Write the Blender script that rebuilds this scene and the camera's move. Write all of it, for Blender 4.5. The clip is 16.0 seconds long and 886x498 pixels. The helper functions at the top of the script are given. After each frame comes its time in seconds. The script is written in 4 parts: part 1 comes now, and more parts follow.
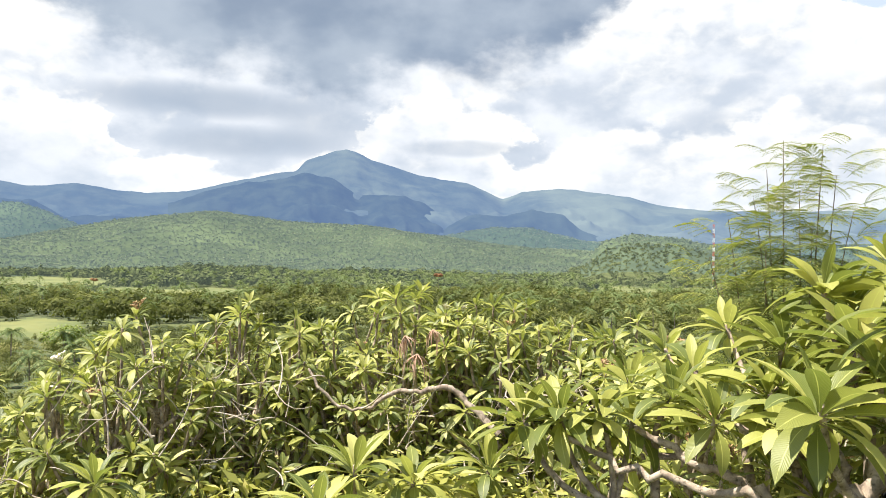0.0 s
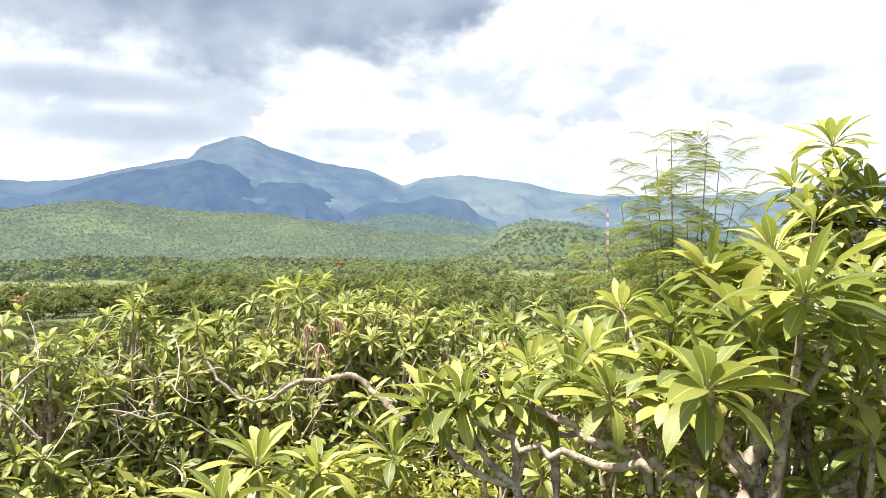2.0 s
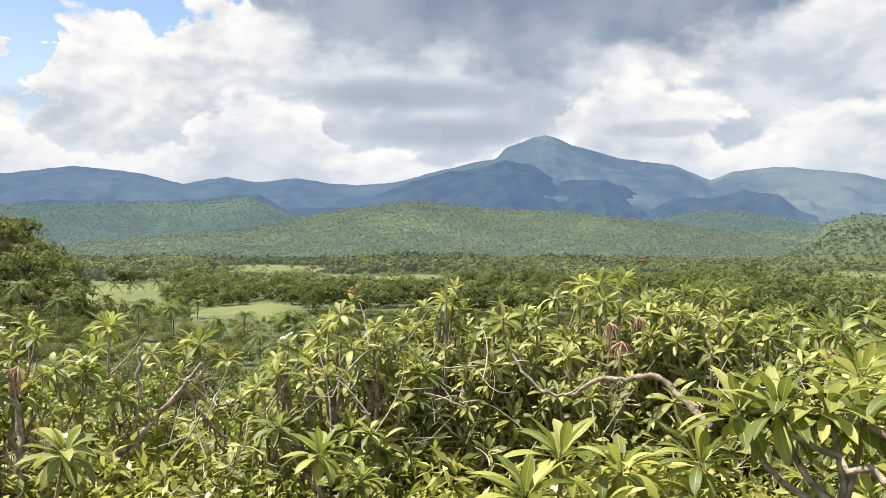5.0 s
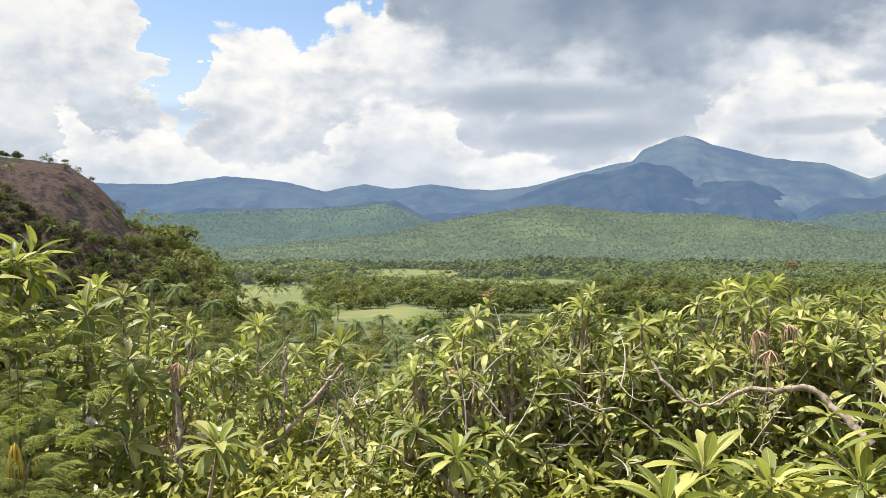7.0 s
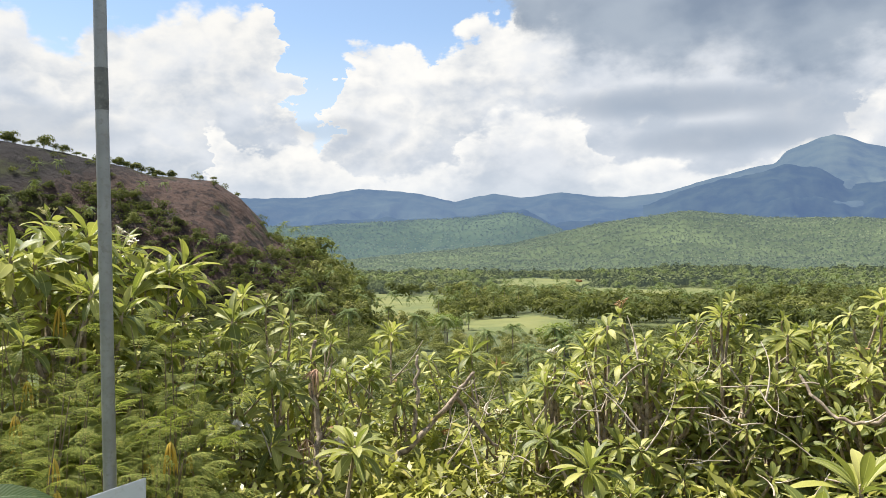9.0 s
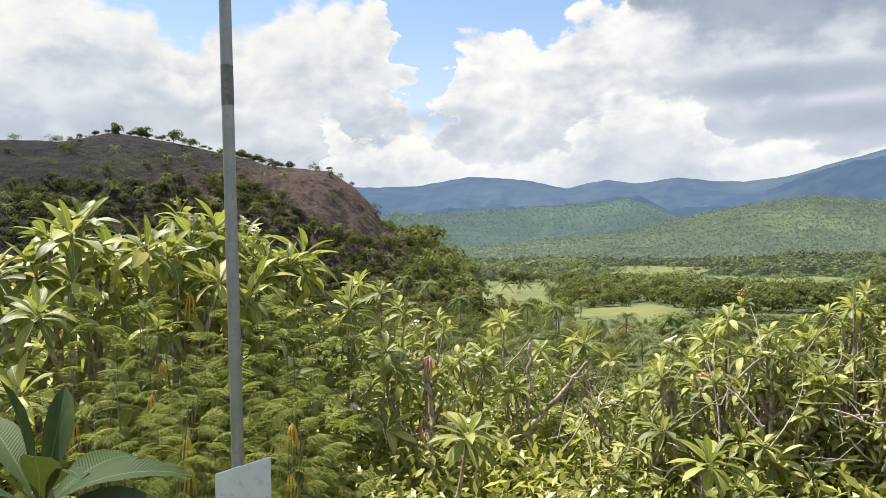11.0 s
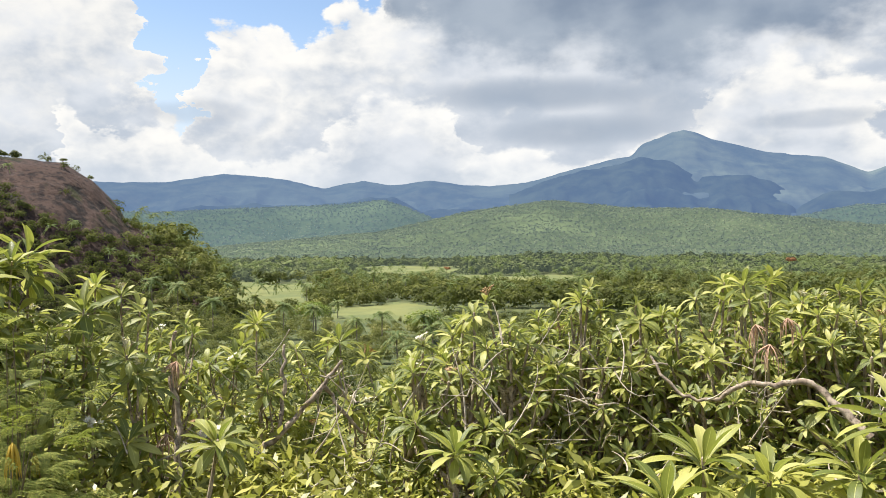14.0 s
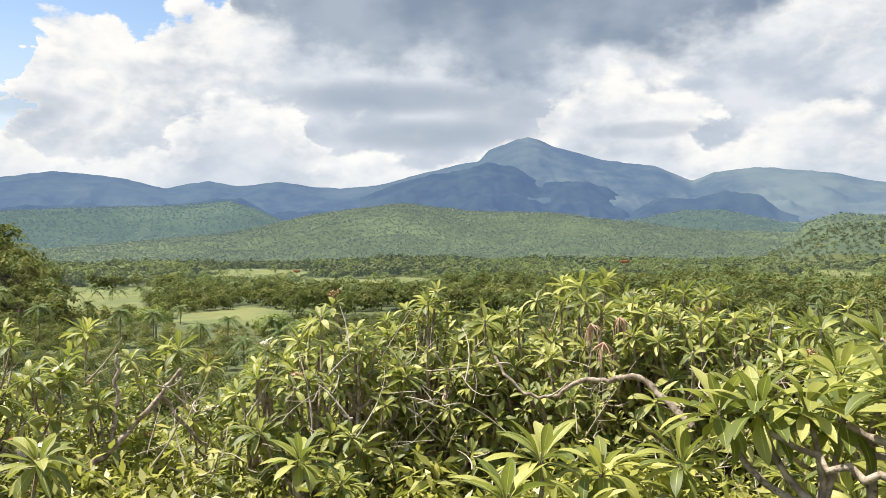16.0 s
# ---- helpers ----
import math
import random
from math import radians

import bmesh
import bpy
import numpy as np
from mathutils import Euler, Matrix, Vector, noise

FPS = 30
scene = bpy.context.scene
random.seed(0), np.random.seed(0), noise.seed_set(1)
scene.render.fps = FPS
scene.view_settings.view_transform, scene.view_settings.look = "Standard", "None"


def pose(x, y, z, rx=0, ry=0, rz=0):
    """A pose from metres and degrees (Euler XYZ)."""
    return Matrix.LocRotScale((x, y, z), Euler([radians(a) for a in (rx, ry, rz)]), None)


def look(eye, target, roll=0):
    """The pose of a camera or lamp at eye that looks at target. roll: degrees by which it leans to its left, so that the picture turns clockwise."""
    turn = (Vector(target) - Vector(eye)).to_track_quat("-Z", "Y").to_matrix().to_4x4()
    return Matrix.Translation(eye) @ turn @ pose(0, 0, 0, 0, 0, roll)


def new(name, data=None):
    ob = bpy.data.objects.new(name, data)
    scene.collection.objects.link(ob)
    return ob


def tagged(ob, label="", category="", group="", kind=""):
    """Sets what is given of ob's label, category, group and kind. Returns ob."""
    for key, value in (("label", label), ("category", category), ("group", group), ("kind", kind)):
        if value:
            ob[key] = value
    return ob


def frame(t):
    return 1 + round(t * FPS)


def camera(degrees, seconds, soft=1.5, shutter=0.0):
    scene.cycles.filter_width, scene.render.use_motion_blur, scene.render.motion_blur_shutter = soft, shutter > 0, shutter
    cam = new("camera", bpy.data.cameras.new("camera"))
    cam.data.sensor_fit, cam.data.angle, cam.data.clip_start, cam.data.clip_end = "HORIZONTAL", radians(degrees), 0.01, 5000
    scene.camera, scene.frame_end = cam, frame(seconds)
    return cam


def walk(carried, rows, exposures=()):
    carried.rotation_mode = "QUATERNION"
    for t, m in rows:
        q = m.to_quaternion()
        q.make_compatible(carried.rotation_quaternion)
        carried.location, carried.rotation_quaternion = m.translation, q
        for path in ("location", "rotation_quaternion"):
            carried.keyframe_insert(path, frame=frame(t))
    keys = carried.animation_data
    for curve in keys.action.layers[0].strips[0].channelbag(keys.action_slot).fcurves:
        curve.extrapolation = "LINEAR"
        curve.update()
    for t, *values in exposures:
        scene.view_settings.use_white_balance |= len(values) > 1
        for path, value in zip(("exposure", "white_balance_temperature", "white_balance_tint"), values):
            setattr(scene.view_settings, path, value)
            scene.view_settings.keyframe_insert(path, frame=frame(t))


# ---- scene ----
# camera: a slow pan by hand from one spot
cam = camera(58.76, 16.0, soft=0.5)
PATH = [
    (0, pose(0.015, 0.012, 1.600, 90.72, -0.89, -11.03)),
    (0.5, pose(0.013, 0.013, 1.598, 90.03, -0.66, -15.16)),
    (1, pose(0.012, 0.016, 1.599, 89.80, -0.50, -17.38)),
    (1.5, pose(0.011, 0.014, 1.600, 89.82, -0.32, -18.19)),
    (2, pose(0.013, 0.010, 1.600, 89.81, 0.02, -18.18)),
    (2.5, pose(0.009, -0.001, 1.604, 90.51, 0.02, -16.23)),
    (3, pose(0.003, -0.006, 1.604, 90.31, -0.33, -11.86)),
    (3.5, pose(-0.001, -0.005, 1.601, 89.93, -0.51, -7.75)),
    (4, pose(-0.001, -0.004, 1.604, 89.98, -0.17, -4.91)),
    (4.5, pose(-0.004, -0.014, 1.604, 89.61, -0.18, -0.79)),
    (5, pose(0.001, -0.007, 1.601, 89.59, -0.14, 3.47)),
    (5.2, pose(-0.004, -0.011, 1.599, 89.49, -0.16, 5.08)),
    (7.5, pose(-0.006, -0.004, 1.597, 90.19, 0.16, 15.09)),
    (8, pose(-0.007, -0.001, 1.597, 90.35, 0.34, 17.41)),
    (8.5, pose(-0.007, 0.003, 1.595, 90.25, 0.67, 19.59)),
    (9, pose(-0.003, -0.006, 1.597, 90.64, 0.55, 22.62)),
    (9.5, pose(-0.014, -0.006, 1.595, 90.41, 0.54, 27.16)),
    (9.7, pose(-0.003, -0.014, 1.598, 90.32, 0.59, 28.57)),
    (10.6, pose(-0.008, -0.010, 1.600, 89.90, 0.60, 31.40)),
    (11.8, pose(-0.019, -0.002, 1.598, 89.53, 0.60, 27.59)),
    (12, pose(-0.018, -0.002, 1.598, 89.54, 0.49, 27.05)),
    (12.5, pose(-0.011, -0.004, 1.600, 89.92, 0.41, 24.96)),
    (13, pose(-0.009, -0.003, 1.601, 89.58, 0.26, 20.56)),
    (13.5, pose(-0.004, -0.001, 1.601, 89.61, 0.49, 16.32)),
    (14, pose(0.002, 0.002, 1.599, 89.65, 0.45, 13.14)),
    (14.5, pose(0.005, 0.006, 1.600, 89.64, 0.43, 11.12)),
    (15, pose(0.009, 0.009, 1.600, 89.70, 0.53, 8.59)),
    (15.5, pose(0.015, 0.011, 1.601, 90.20, 0.70, 5.74)),
    (16, pose(0.023, 0.021, 1.600, 89.77, 0.38, 2.30)),
]
EXPOSURE = [(0, 1.06), (0.5, 1.22), (1.5, 1.32), (2.0, 1.28), (2.5, 1.0), (3.5, 0.9), (5, 0.78), (16, 0.78)]
walk(cam, PATH, EXPOSURE)

# ---- sky and sun ----
SUN_EL, SUN_AZ = 61.0, -82.0   # degrees; azimuth clockwise from +y


def math_node(nt, op, a, b=None, c=None, clamp=False):
    n = nt.nodes.new("ShaderNodeMath")
    n.operation, n.use_clamp = op, clamp
    for i, v in enumerate((a, b, c)):
        if v is None:
            continue
        if isinstance(v, (int, float)):
            n.inputs[i].default_value = v
        else:
            nt.links.new(v, n.inputs[i])
    return n.outputs[0]


def smooth(nt, v, lo, hi, a=0.0, b=1.0):
    n = nt.nodes.new("ShaderNodeMapRange")
    n.interpolation_type = "SMOOTHSTEP"
    nt.links.new(v, n.inputs[0])
    for i, q in enumerate((lo, hi, a, b)):
        n.inputs[1 + i].default_value = q
    return n.outputs[0]


def mix_rgb(nt, fac, a, b, mode="MIX"):
    n = nt.nodes.new("ShaderNodeMix")
    n.data_type, n.blend_type = "RGBA", mode
    for i, v in ((0, fac), (6, a), (7, b)):
        if isinstance(v, (int, float)):
            n.inputs[i].default_value = v
        elif isinstance(v, tuple):
            n.inputs[i].default_value = (*v, 1)
        else:
            nt.links.new(v, n.inputs[i])
    return n.outputs[2]


def noise_node(nt, vec, scale, detail=6.0, rough=0.55, dist=0.0):
    n = nt.nodes.new("ShaderNodeTexNoise")
    n.inputs["Scale"].default_value, n.inputs["Detail"].default_value = scale, detail
    n.inputs["Roughness"].default_value, n.inputs["Distortion"].default_value = rough, dist
    if vec is not None:
        nt.links.new(vec, n.inputs["Vector"])
    return n.outputs["Fac"]


def build_world():
    w = bpy.data.worlds.new("sky")
    scene.world = w
    w.use_nodes = True
    nt = w.node_tree
    bg = nt.nodes["Background"]
    sky = nt.nodes.new("ShaderNodeTexSky")
    sky.sky_type, sky.sun_disc = "NISHITA", False
    sky.sun_elevation, sky.sun_rotation = radians(SUN_EL), radians(SUN_AZ)
    sky.air_density, sky.dust_density, sky.ozone_density = 1.0, 0.6, 1.0
    tc = nt.nodes.new("ShaderNodeTexCoord")
    sep = nt.nodes.new("ShaderNodeSeparateXYZ")
    nt.links.new(tc.outputs["Generated"], sep.inputs[0])
    az = math_node(nt, "MULTIPLY", math_node(nt, "ARCTAN2", sep.outputs[0], sep.outputs[1]), 57.2958)
    el = math_node(nt, "MULTIPLY", math_node(nt, "ARCSINE", sep.outputs[2]), 57.2958)
    flat = nt.nodes.new("ShaderNodeVectorMath")
    flat.operation = "MULTIPLY"
    nt.links.new(tc.outputs["Generated"], flat.inputs[0])
    flat.inputs[1].default_value = (1, 1, 1.6)
    vec = flat.outputs[0]
    big = noise_node(nt, vec, 5.0, 7, 0.55)
    fine = noise_node(nt, vec, 13.0, 9, 0.5)
    soft_noise = noise_node(nt, vec, 6.0, 3, 0.45)
    puff = math_node(nt, "ABSOLUTE", math_node(nt, "MULTIPLY_ADD", noise_node(nt, vec, 15.0, 8, 0.52), 2, -1))
    sunward = nt.nodes.new("ShaderNodeVectorMath")
    nt.links.new(vec, sunward.inputs[0])
    sunward.inputs[1].default_value = (-0.012, 0.0, 0.020)
    puff_sunward = math_node(nt, "ABSOLUTE", math_node(nt, "MULTIPLY_ADD", noise_node(nt, sunward.outputs[0], 15.0, 8, 0.52), 2, -1))
    relief = math_node(nt, "SUBTRACT", puff, puff_sunward)

    wander = math_node(nt, "MULTIPLY_ADD", math_node(nt, "SUBTRACT", noise_node(nt, vec, 11.0, 7, 0.6), 0.5), 11.0, az)

    def profile(points):
        """Elevation along the azimuth, through the given places."""
        ramp = nt.nodes.new("ShaderNodeValToRGB")
        nt.links.new(math_node(nt, "MULTIPLY_ADD", wander, 1 / 180.0, 0.5), ramp.inputs[0])
        el_of = ramp.color_ramp.elements
        while len(el_of) < len(points):
            el_of.new(0.5)
        for e, (a, v) in zip(el_of, points):
            e.position = a / 180.0 + 0.5
        for e, (a, v) in zip(el_of, points):
            q = v / 50.0
            e.color = (q, q, q, 1)
        return math_node(nt, "MULTIPLY", ramp.outputs[0], 50.0)

    def blob(a, e, wa, we, rough=1.0):
        """1 in the middle of an oval of the sky, 0 on its edge, with a billowing outline."""
        p = math_node(nt, "POWER", math_node(nt, "ABSOLUTE", math_node(nt, "MULTIPLY", math_node(nt, "SUBTRACT", az, a), 1 / wa)), 2)
        q = math_node(nt, "POWER", math_node(nt, "ABSOLUTE", math_node(nt, "MULTIPLY", math_node(nt, "SUBTRACT", el, e), 1 / we)), 2)
        r = math_node(nt, "SUBTRACT", 1, math_node(nt, "ADD", p, q))
        return math_node(nt, "MULTIPLY_ADD", math_node(nt, "SUBTRACT", fine, 0.5), 5.0 * rough, math_node(nt, "MULTIPLY_ADD", math_node(nt, "SUBTRACT", soft_noise, 0.5), 2.0 * rough, r))

    blue = nt.nodes.new("ShaderNodeVectorMath")
    blue.operation = "SCALE"
    nt.links.new(sky.outputs[0], blue.inputs[0])
    blue.inputs["Scale"].default_value = 0.15
    body = mix_rgb(nt, smooth(nt, fine, 0.35, 0.66), (0.48, 0.535, 0.615), (0.69, 0.72, 0.765))
    col = mix_rgb(nt, smooth(nt, el, 17, 5, 0.0, 0.8), blue.outputs[0], (0.70, 0.76, 0.83))
    veil = smooth(nt, az, 22, 36, 0.0, 0.5)
    col = mix_rgb(nt, veil, col, (0.78, 0.81, 0.84))
    # heaped clouds from the far ones to the near ones: bright heads, grey-blue below
    for points, lump, edge, fall, bright in CLOUD_HEADS:
        depth = math_node(nt, "SUBTRACT", math_node(nt, "MULTIPLY_ADD", math_node(nt, "SUBTRACT", puff, 0.3), lump, math_node(nt, "MULTIPLY_ADD", math_node(nt, "SUBTRACT", fine, 0.5), 5.0, profile(points))), el)
        inside = smooth(nt, depth, 0.0, edge)
        shade = math_node(nt, "MULTIPLY_ADD", depth, 1 / fall, math_node(nt, "MULTIPLY_ADD", relief, -2.2, math_node(nt, "MULTIPLY_ADD", math_node(nt, "SUBTRACT", soft_noise, 0.5), 3.0, 0.05)))
        tone = mix_rgb(nt, smooth(nt, shade, -0.45, 1.75), tuple(bright * v for v in (0.90, 0.885, 0.85)), body)
        col = mix_rgb(nt, inside, col, tone)
    deep = mix_rgb(nt, smooth(nt, math_node(nt, "ADD", soft_noise, math_node(nt, "MULTIPLY", math_node(nt, "SUBTRACT", fine, 0.5), 0.4)), 0.36, 0.66), (0.19, 0.25, 0.345), (0.36, 0.42, 0.50))
    under = math_node(nt, "SUBTRACT", el, math_node(nt, "MULTIPLY_ADD", math_node(nt, "SUBTRACT", fine, 0.5), 7.0, profile(DARK_BASE)))
    col = mix_rgb(nt, smooth(nt, under, -1.3, 1.9, 0.0, 0.95), col, deep)
    for (*args, amount, lo, hi) in DARK_CLOUDS:
        col = mix_rgb(nt, smooth(nt, blob(*args), lo, hi, 0.0, amount), col, (0.27, 0.335, 0.43))
    col = mix_rgb(nt, smooth(nt, el, 7.5, 3.0, 0.0, 0.5), col, (0.64, 0.70, 0.77))
    loose = smooth(nt, big, 0.45, 0.62)
    overhead = mix_rgb(nt, loose, blue.outputs[0], body)
    col = mix_rgb(nt, smooth(nt, el, 26, 40), col, overhead)
    nt.links.new(col, bg.inputs["Color"])
    bg.inputs["Strength"].default_value = 0.66


# azimuth and elevation along the heads of the clouds and the base of the dark cloud
LEFT_HEAD = [(-75, 19), (-62, 16), (-56, 22), (-54.5, 17.3), (-50.8, 16.1), (-49.3, 15), (-48, 14.6), (-46.2, 16.2), (-41.7, 18), (-35, 19.2), (-34.1, 18.1), (-33.3, 11.3), (-32.1, 4.1)]
MIDDLE_HEAD = [(-31.6, 4.1), (-31.2, 10.5), (-30.5, 14.4), (-29.3, 15.4), (-27.6, 15.7), (-26.2, 15.2), (-24.8, 14.4), (-23.8, 15.8), (-21.1, 16.8), (-18.2, 18), (-12, 22), (30, 22), (40, 17), (60, 18)]
RIGHT_HEAD = [(10, 4), (15.5, 11.8), (17.4, 13.4), (19.7, 14.2), (21.1, 14.9), (23.1, 15.1), (23.9, 13.8), (24.4, 11.9), (26, 11.4), (27.3, 11.7), (27.7, 13.6), (29, 14), (30.2, 13.1), (31.8, 12.7), (33.6, 14.5), (36.4, 13.6), (39.1, 15), (41.2, 15.4), (48, 20), (60, 16)]
LOW_LEFT_HEAD = [(-40.9, 4), (-39.4, 6.8), (-38.6, 9.5), (-37.8, 9.9), (-36.8, 9.6), (-36.1, 8.5), (-35, 8.8), (-33.4, 9.1), (-30.9, 8.5), (-28.9, 7.5), (-26.8, 6.1), (-24.3, 4.1), (0, 3)]
LOW_HEAD = [(-40, 3), (-30.5, 4.1), (-26.8, 6.2), (-23.9, 7.3), (-22.1, 7.9), (-21.1, 9.7), (-19.2, 10.7), (-16.2, 11.1), (-13.1, 10.9), (-11.2, 9.6), (-9.9, 7.6), (-8.3, 7.3), (-6.7, 7.6), (-5.1, 6.7), (-1.8, 6.7), (0.2, 6.9), (1.4, 7.6), (3.1, 8.4), (5.6, 7), (8.8, 5.7), (60, 3)]
LOW_RIGHT_HEAD = [(-5, 4), (3.1, 7), (4.2, 9.8), (4.9, 11.4), (7.6, 12.4), (12, 12.9), (14.2, 12), (15.9, 10.6), (17.4, 8.3), (20.7, 9.4), (24.3, 10.3), (26.6, 10.6), (30.4, 9.6), (33.3, 11.3), (35.7, 11.5), (41.2, 9.2), (60, 9)]
DARK_BASE = [(-60, 40), (-19.5, 30), (-17.3, 17.1), (-14.6, 15), (-12.3, 14.2), (-9.9, 13), (-6.7, 12.5), (-2.7, 12.4), (1.4, 12.2), (3.9, 11.7), (6.4, 12.5), (9.6, 13.3), (13.6, 13.1), (17.4, 13.8), (20.4, 14.9), (22.6, 16.4), (30, 24), (40, 40)]
CLOUD_HEADS = [(LEFT_HEAD, 3.0, 1.3, 6.5, 0.96), (RIGHT_HEAD, 2.6, 0.9, 5.0, 1.0), (MIDDLE_HEAD, 3.0, 0.6, 6.5, 1.0), (LOW_RIGHT_HEAD, 2.6, 1.3, 4.2, 1.0), (LOW_LEFT_HEAD, 2.0, 0.6, 3.4, 1.0), (LOW_HEAD, 2.4, 0.9, 3.8, 1.03)]
# centre azimuth, elevation, half width, half height, roughness and strength of the grey bands under it
DARK_CLOUDS = [(-6.5, 10.6, 8.5, 1.3, 0.3, 0.7, -0.3, 1.1), (-3.5, 8.0, 6.5, 1.2, 0.35, 0.6, -0.3, 1.1), (2.0, 9.5, 4.0, 3.0, 0.3, 0.5, -0.2, 1.2), (13.0, 8.0, 6.0, 0.7, 0.3, 0.4, 0.0, 1.0), (-30.5, 9.2, 4.0, 1.1, 0.4, 0.35, 0.0, 1.0), (-50, 8.6, 7.0, 1.8, 0.4, 0.35, 0.0, 1.0), (29.5, 9.5, 3.5, 1.4, 0.4, 0.3, 0.0, 1.0), (42, 11.3, 4.0, 0.8, 0.3, 0.45, 0.0, 1.0)]
build_world()
sun = new("sun", bpy.data.lights.new("sun", "SUN"))
sun.data.energy, sun.data.angle, sun.data.color = 5.0, radians(0.53), (1.0, 0.95, 0.86)
sun_dir = Vector((math.sin(radians(SUN_AZ)) * math.cos(radians(SUN_EL)), math.cos(radians(SUN_AZ)) * math.cos(radians(SUN_EL)), math.sin(radians(SUN_EL))))
sun.matrix_world = look(sun_dir * 50, (0, 0, 0))

# ---- materials ----
def material(name):
    m = bpy.data.materials.new(name)
    m.use_nodes = True
    nt = m.node_tree
    return m, nt, nt.nodes["Principled BSDF"], nt.nodes["Material Output"]


def coords(nt, kind="Object"):
    return nt.nodes.new("ShaderNodeTexCoord").outputs[kind]


def bump(nt, p, height, strength, dist):
    b = nt.nodes.new("ShaderNodeBump")
    b.inputs["Strength"].default_value, b.inputs["Distance"].default_value = strength, dist
    nt.links.new(height, b.inputs["Height"])
    nt.links.new(b.outputs[0], p.inputs["Normal"])


def leaf_material(name, dark, light, young, rough=0.42, glow=0.35, veins=True, wear=0.25, island=False, vein_show=0.16):
    """Leaf with a pale midrib and side veins, light shining through it, and its own tint for each leaf or tuft."""
    m, nt, p, out = material(name)
    if island == "UV":
        tint = nt.nodes.new("ShaderNodeSeparateXYZ")
        nt.links.new(coords(nt, "UV"), tint.inputs[0])
        isl = nt.nodes.new("ShaderNodeNewGeometry").outputs["Random Per Island"]
        rnd = math_node(nt, "ADD", math_node(nt, "MULTIPLY", tint.outputs[0], 0.75), math_node(nt, "MULTIPLY", isl, 0.25))
    elif island:
        rnd = nt.nodes.new("ShaderNodeNewGeometry").outputs["Random Per Island"]
    else:
        rnd = nt.nodes.new("ShaderNodeObjectInfo").outputs["Random"]
        isl = nt.nodes.new("ShaderNodeNewGeometry").outputs["Random Per Island"]
        rnd = math_node(nt, "FRACT", math_node(nt, "ADD", rnd, math_node(nt, "MULTIPLY", isl, 0.7)))
    col = mix_rgb(nt, smooth(nt, rnd, 0.1, 0.9), dark, light)
    col = mix_rgb(nt, smooth(nt, rnd, 0.82, 0.98), col, young)
    blot = noise_node(nt, coords(nt), 9.0, 5, 0.6)
    col = mix_rgb(nt, smooth(nt, blot, 0.55, 0.78, 0, wear), col, (0.20, 0.19, 0.05))
    if veins:
        uv = nt.nodes.new("ShaderNodeSeparateXYZ")
        nt.links.new(coords(nt, "UV"), uv.inputs[0])
        u, v = uv.outputs[0], uv.outputs[1]
        side = math_node(nt, "ABSOLUTE", math_node(nt, "SUBTRACT", v, 0.5))
        rib = smooth(nt, side, 0.035, 0.012)
        wave = math_node(nt, "SINE", math_node(nt, "MULTIPLY", math_node(nt, "SUBTRACT", u, math_node(nt, "MULTIPLY", side, 0.25)), 210))
        line = math_node(nt, "MULTIPLY", smooth(nt, wave, 0.5, 1.0), vein_show)
        col = mix_rgb(nt, math_node(nt, "MAXIMUM", math_node(nt, "MULTIPLY", rib, 0.75), line), col, tuple(min(0.7, 1.5 * v + 0.05) for v in light))
        bump(nt, p, wave, 0.18, 0.002)
    nt.links.new(col, p.inputs["Base Color"])
    p.inputs["Roughness"].default_value = rough
    p.inputs["Specular IOR Level"].default_value = 0.5 if rough < 0.5 else 0.15
    tr = nt.nodes.new("ShaderNodeBsdfTranslucent")
    nt.links.new(mix_rgb(nt, 0.4, col, (0.36, 0.43, 0.055)), tr.inputs["Color"])
    ms = nt.nodes.new("ShaderNodeMixShader")
    ms.inputs[0].default_value = glow
    nt.links.new(p.outputs[0], ms.inputs[1])
    nt.links.new(tr.outputs[0], ms.inputs[2])
    nt.links.new(ms.outputs[0], out.inputs["Surface"])
    return m


def mottled(name, a, b, scale, rough=0.9, c=None, scale2=None, bump_d=0.0, detail=8.0):
    m, nt, p, out = material(name)
    n1 = noise_node(nt, coords(nt), scale, detail, 0.6)
    col = mix_rgb(nt, smooth(nt, n1, 0.36, 0.64), a, b)
    if c:
        n2 = noise_node(nt, coords(nt), scale2 or scale * 7, 4, 0.6)
        col = mix_rgb(nt, smooth(nt, n2, 0.5, 0.72), col, c)
    nt.links.new(col, p.inputs["Base Color"])
    p.inputs["Roughness"].default_value = rough
    if bump_d:
        bump(nt, p, n1, 0.7, bump_d)
    return m


def distance_material(name, forest, light, haze_glow, amount, scale, relief=8.0):
    """Far wooded slopes: canopy mottling, with the pale haze before a backdrop put in as surface glow."""
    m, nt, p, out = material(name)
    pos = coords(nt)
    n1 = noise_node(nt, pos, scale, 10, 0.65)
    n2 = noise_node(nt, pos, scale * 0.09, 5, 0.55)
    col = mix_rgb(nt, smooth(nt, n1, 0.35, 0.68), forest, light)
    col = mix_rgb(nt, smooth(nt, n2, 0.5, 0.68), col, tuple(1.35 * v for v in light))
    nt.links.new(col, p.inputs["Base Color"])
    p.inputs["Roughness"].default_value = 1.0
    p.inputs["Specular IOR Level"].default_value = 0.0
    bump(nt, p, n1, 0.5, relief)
    # haze painted as an even emission over the slope
    p.inputs["Emission Color"].default_value = (*haze_glow, 1)
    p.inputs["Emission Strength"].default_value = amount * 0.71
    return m


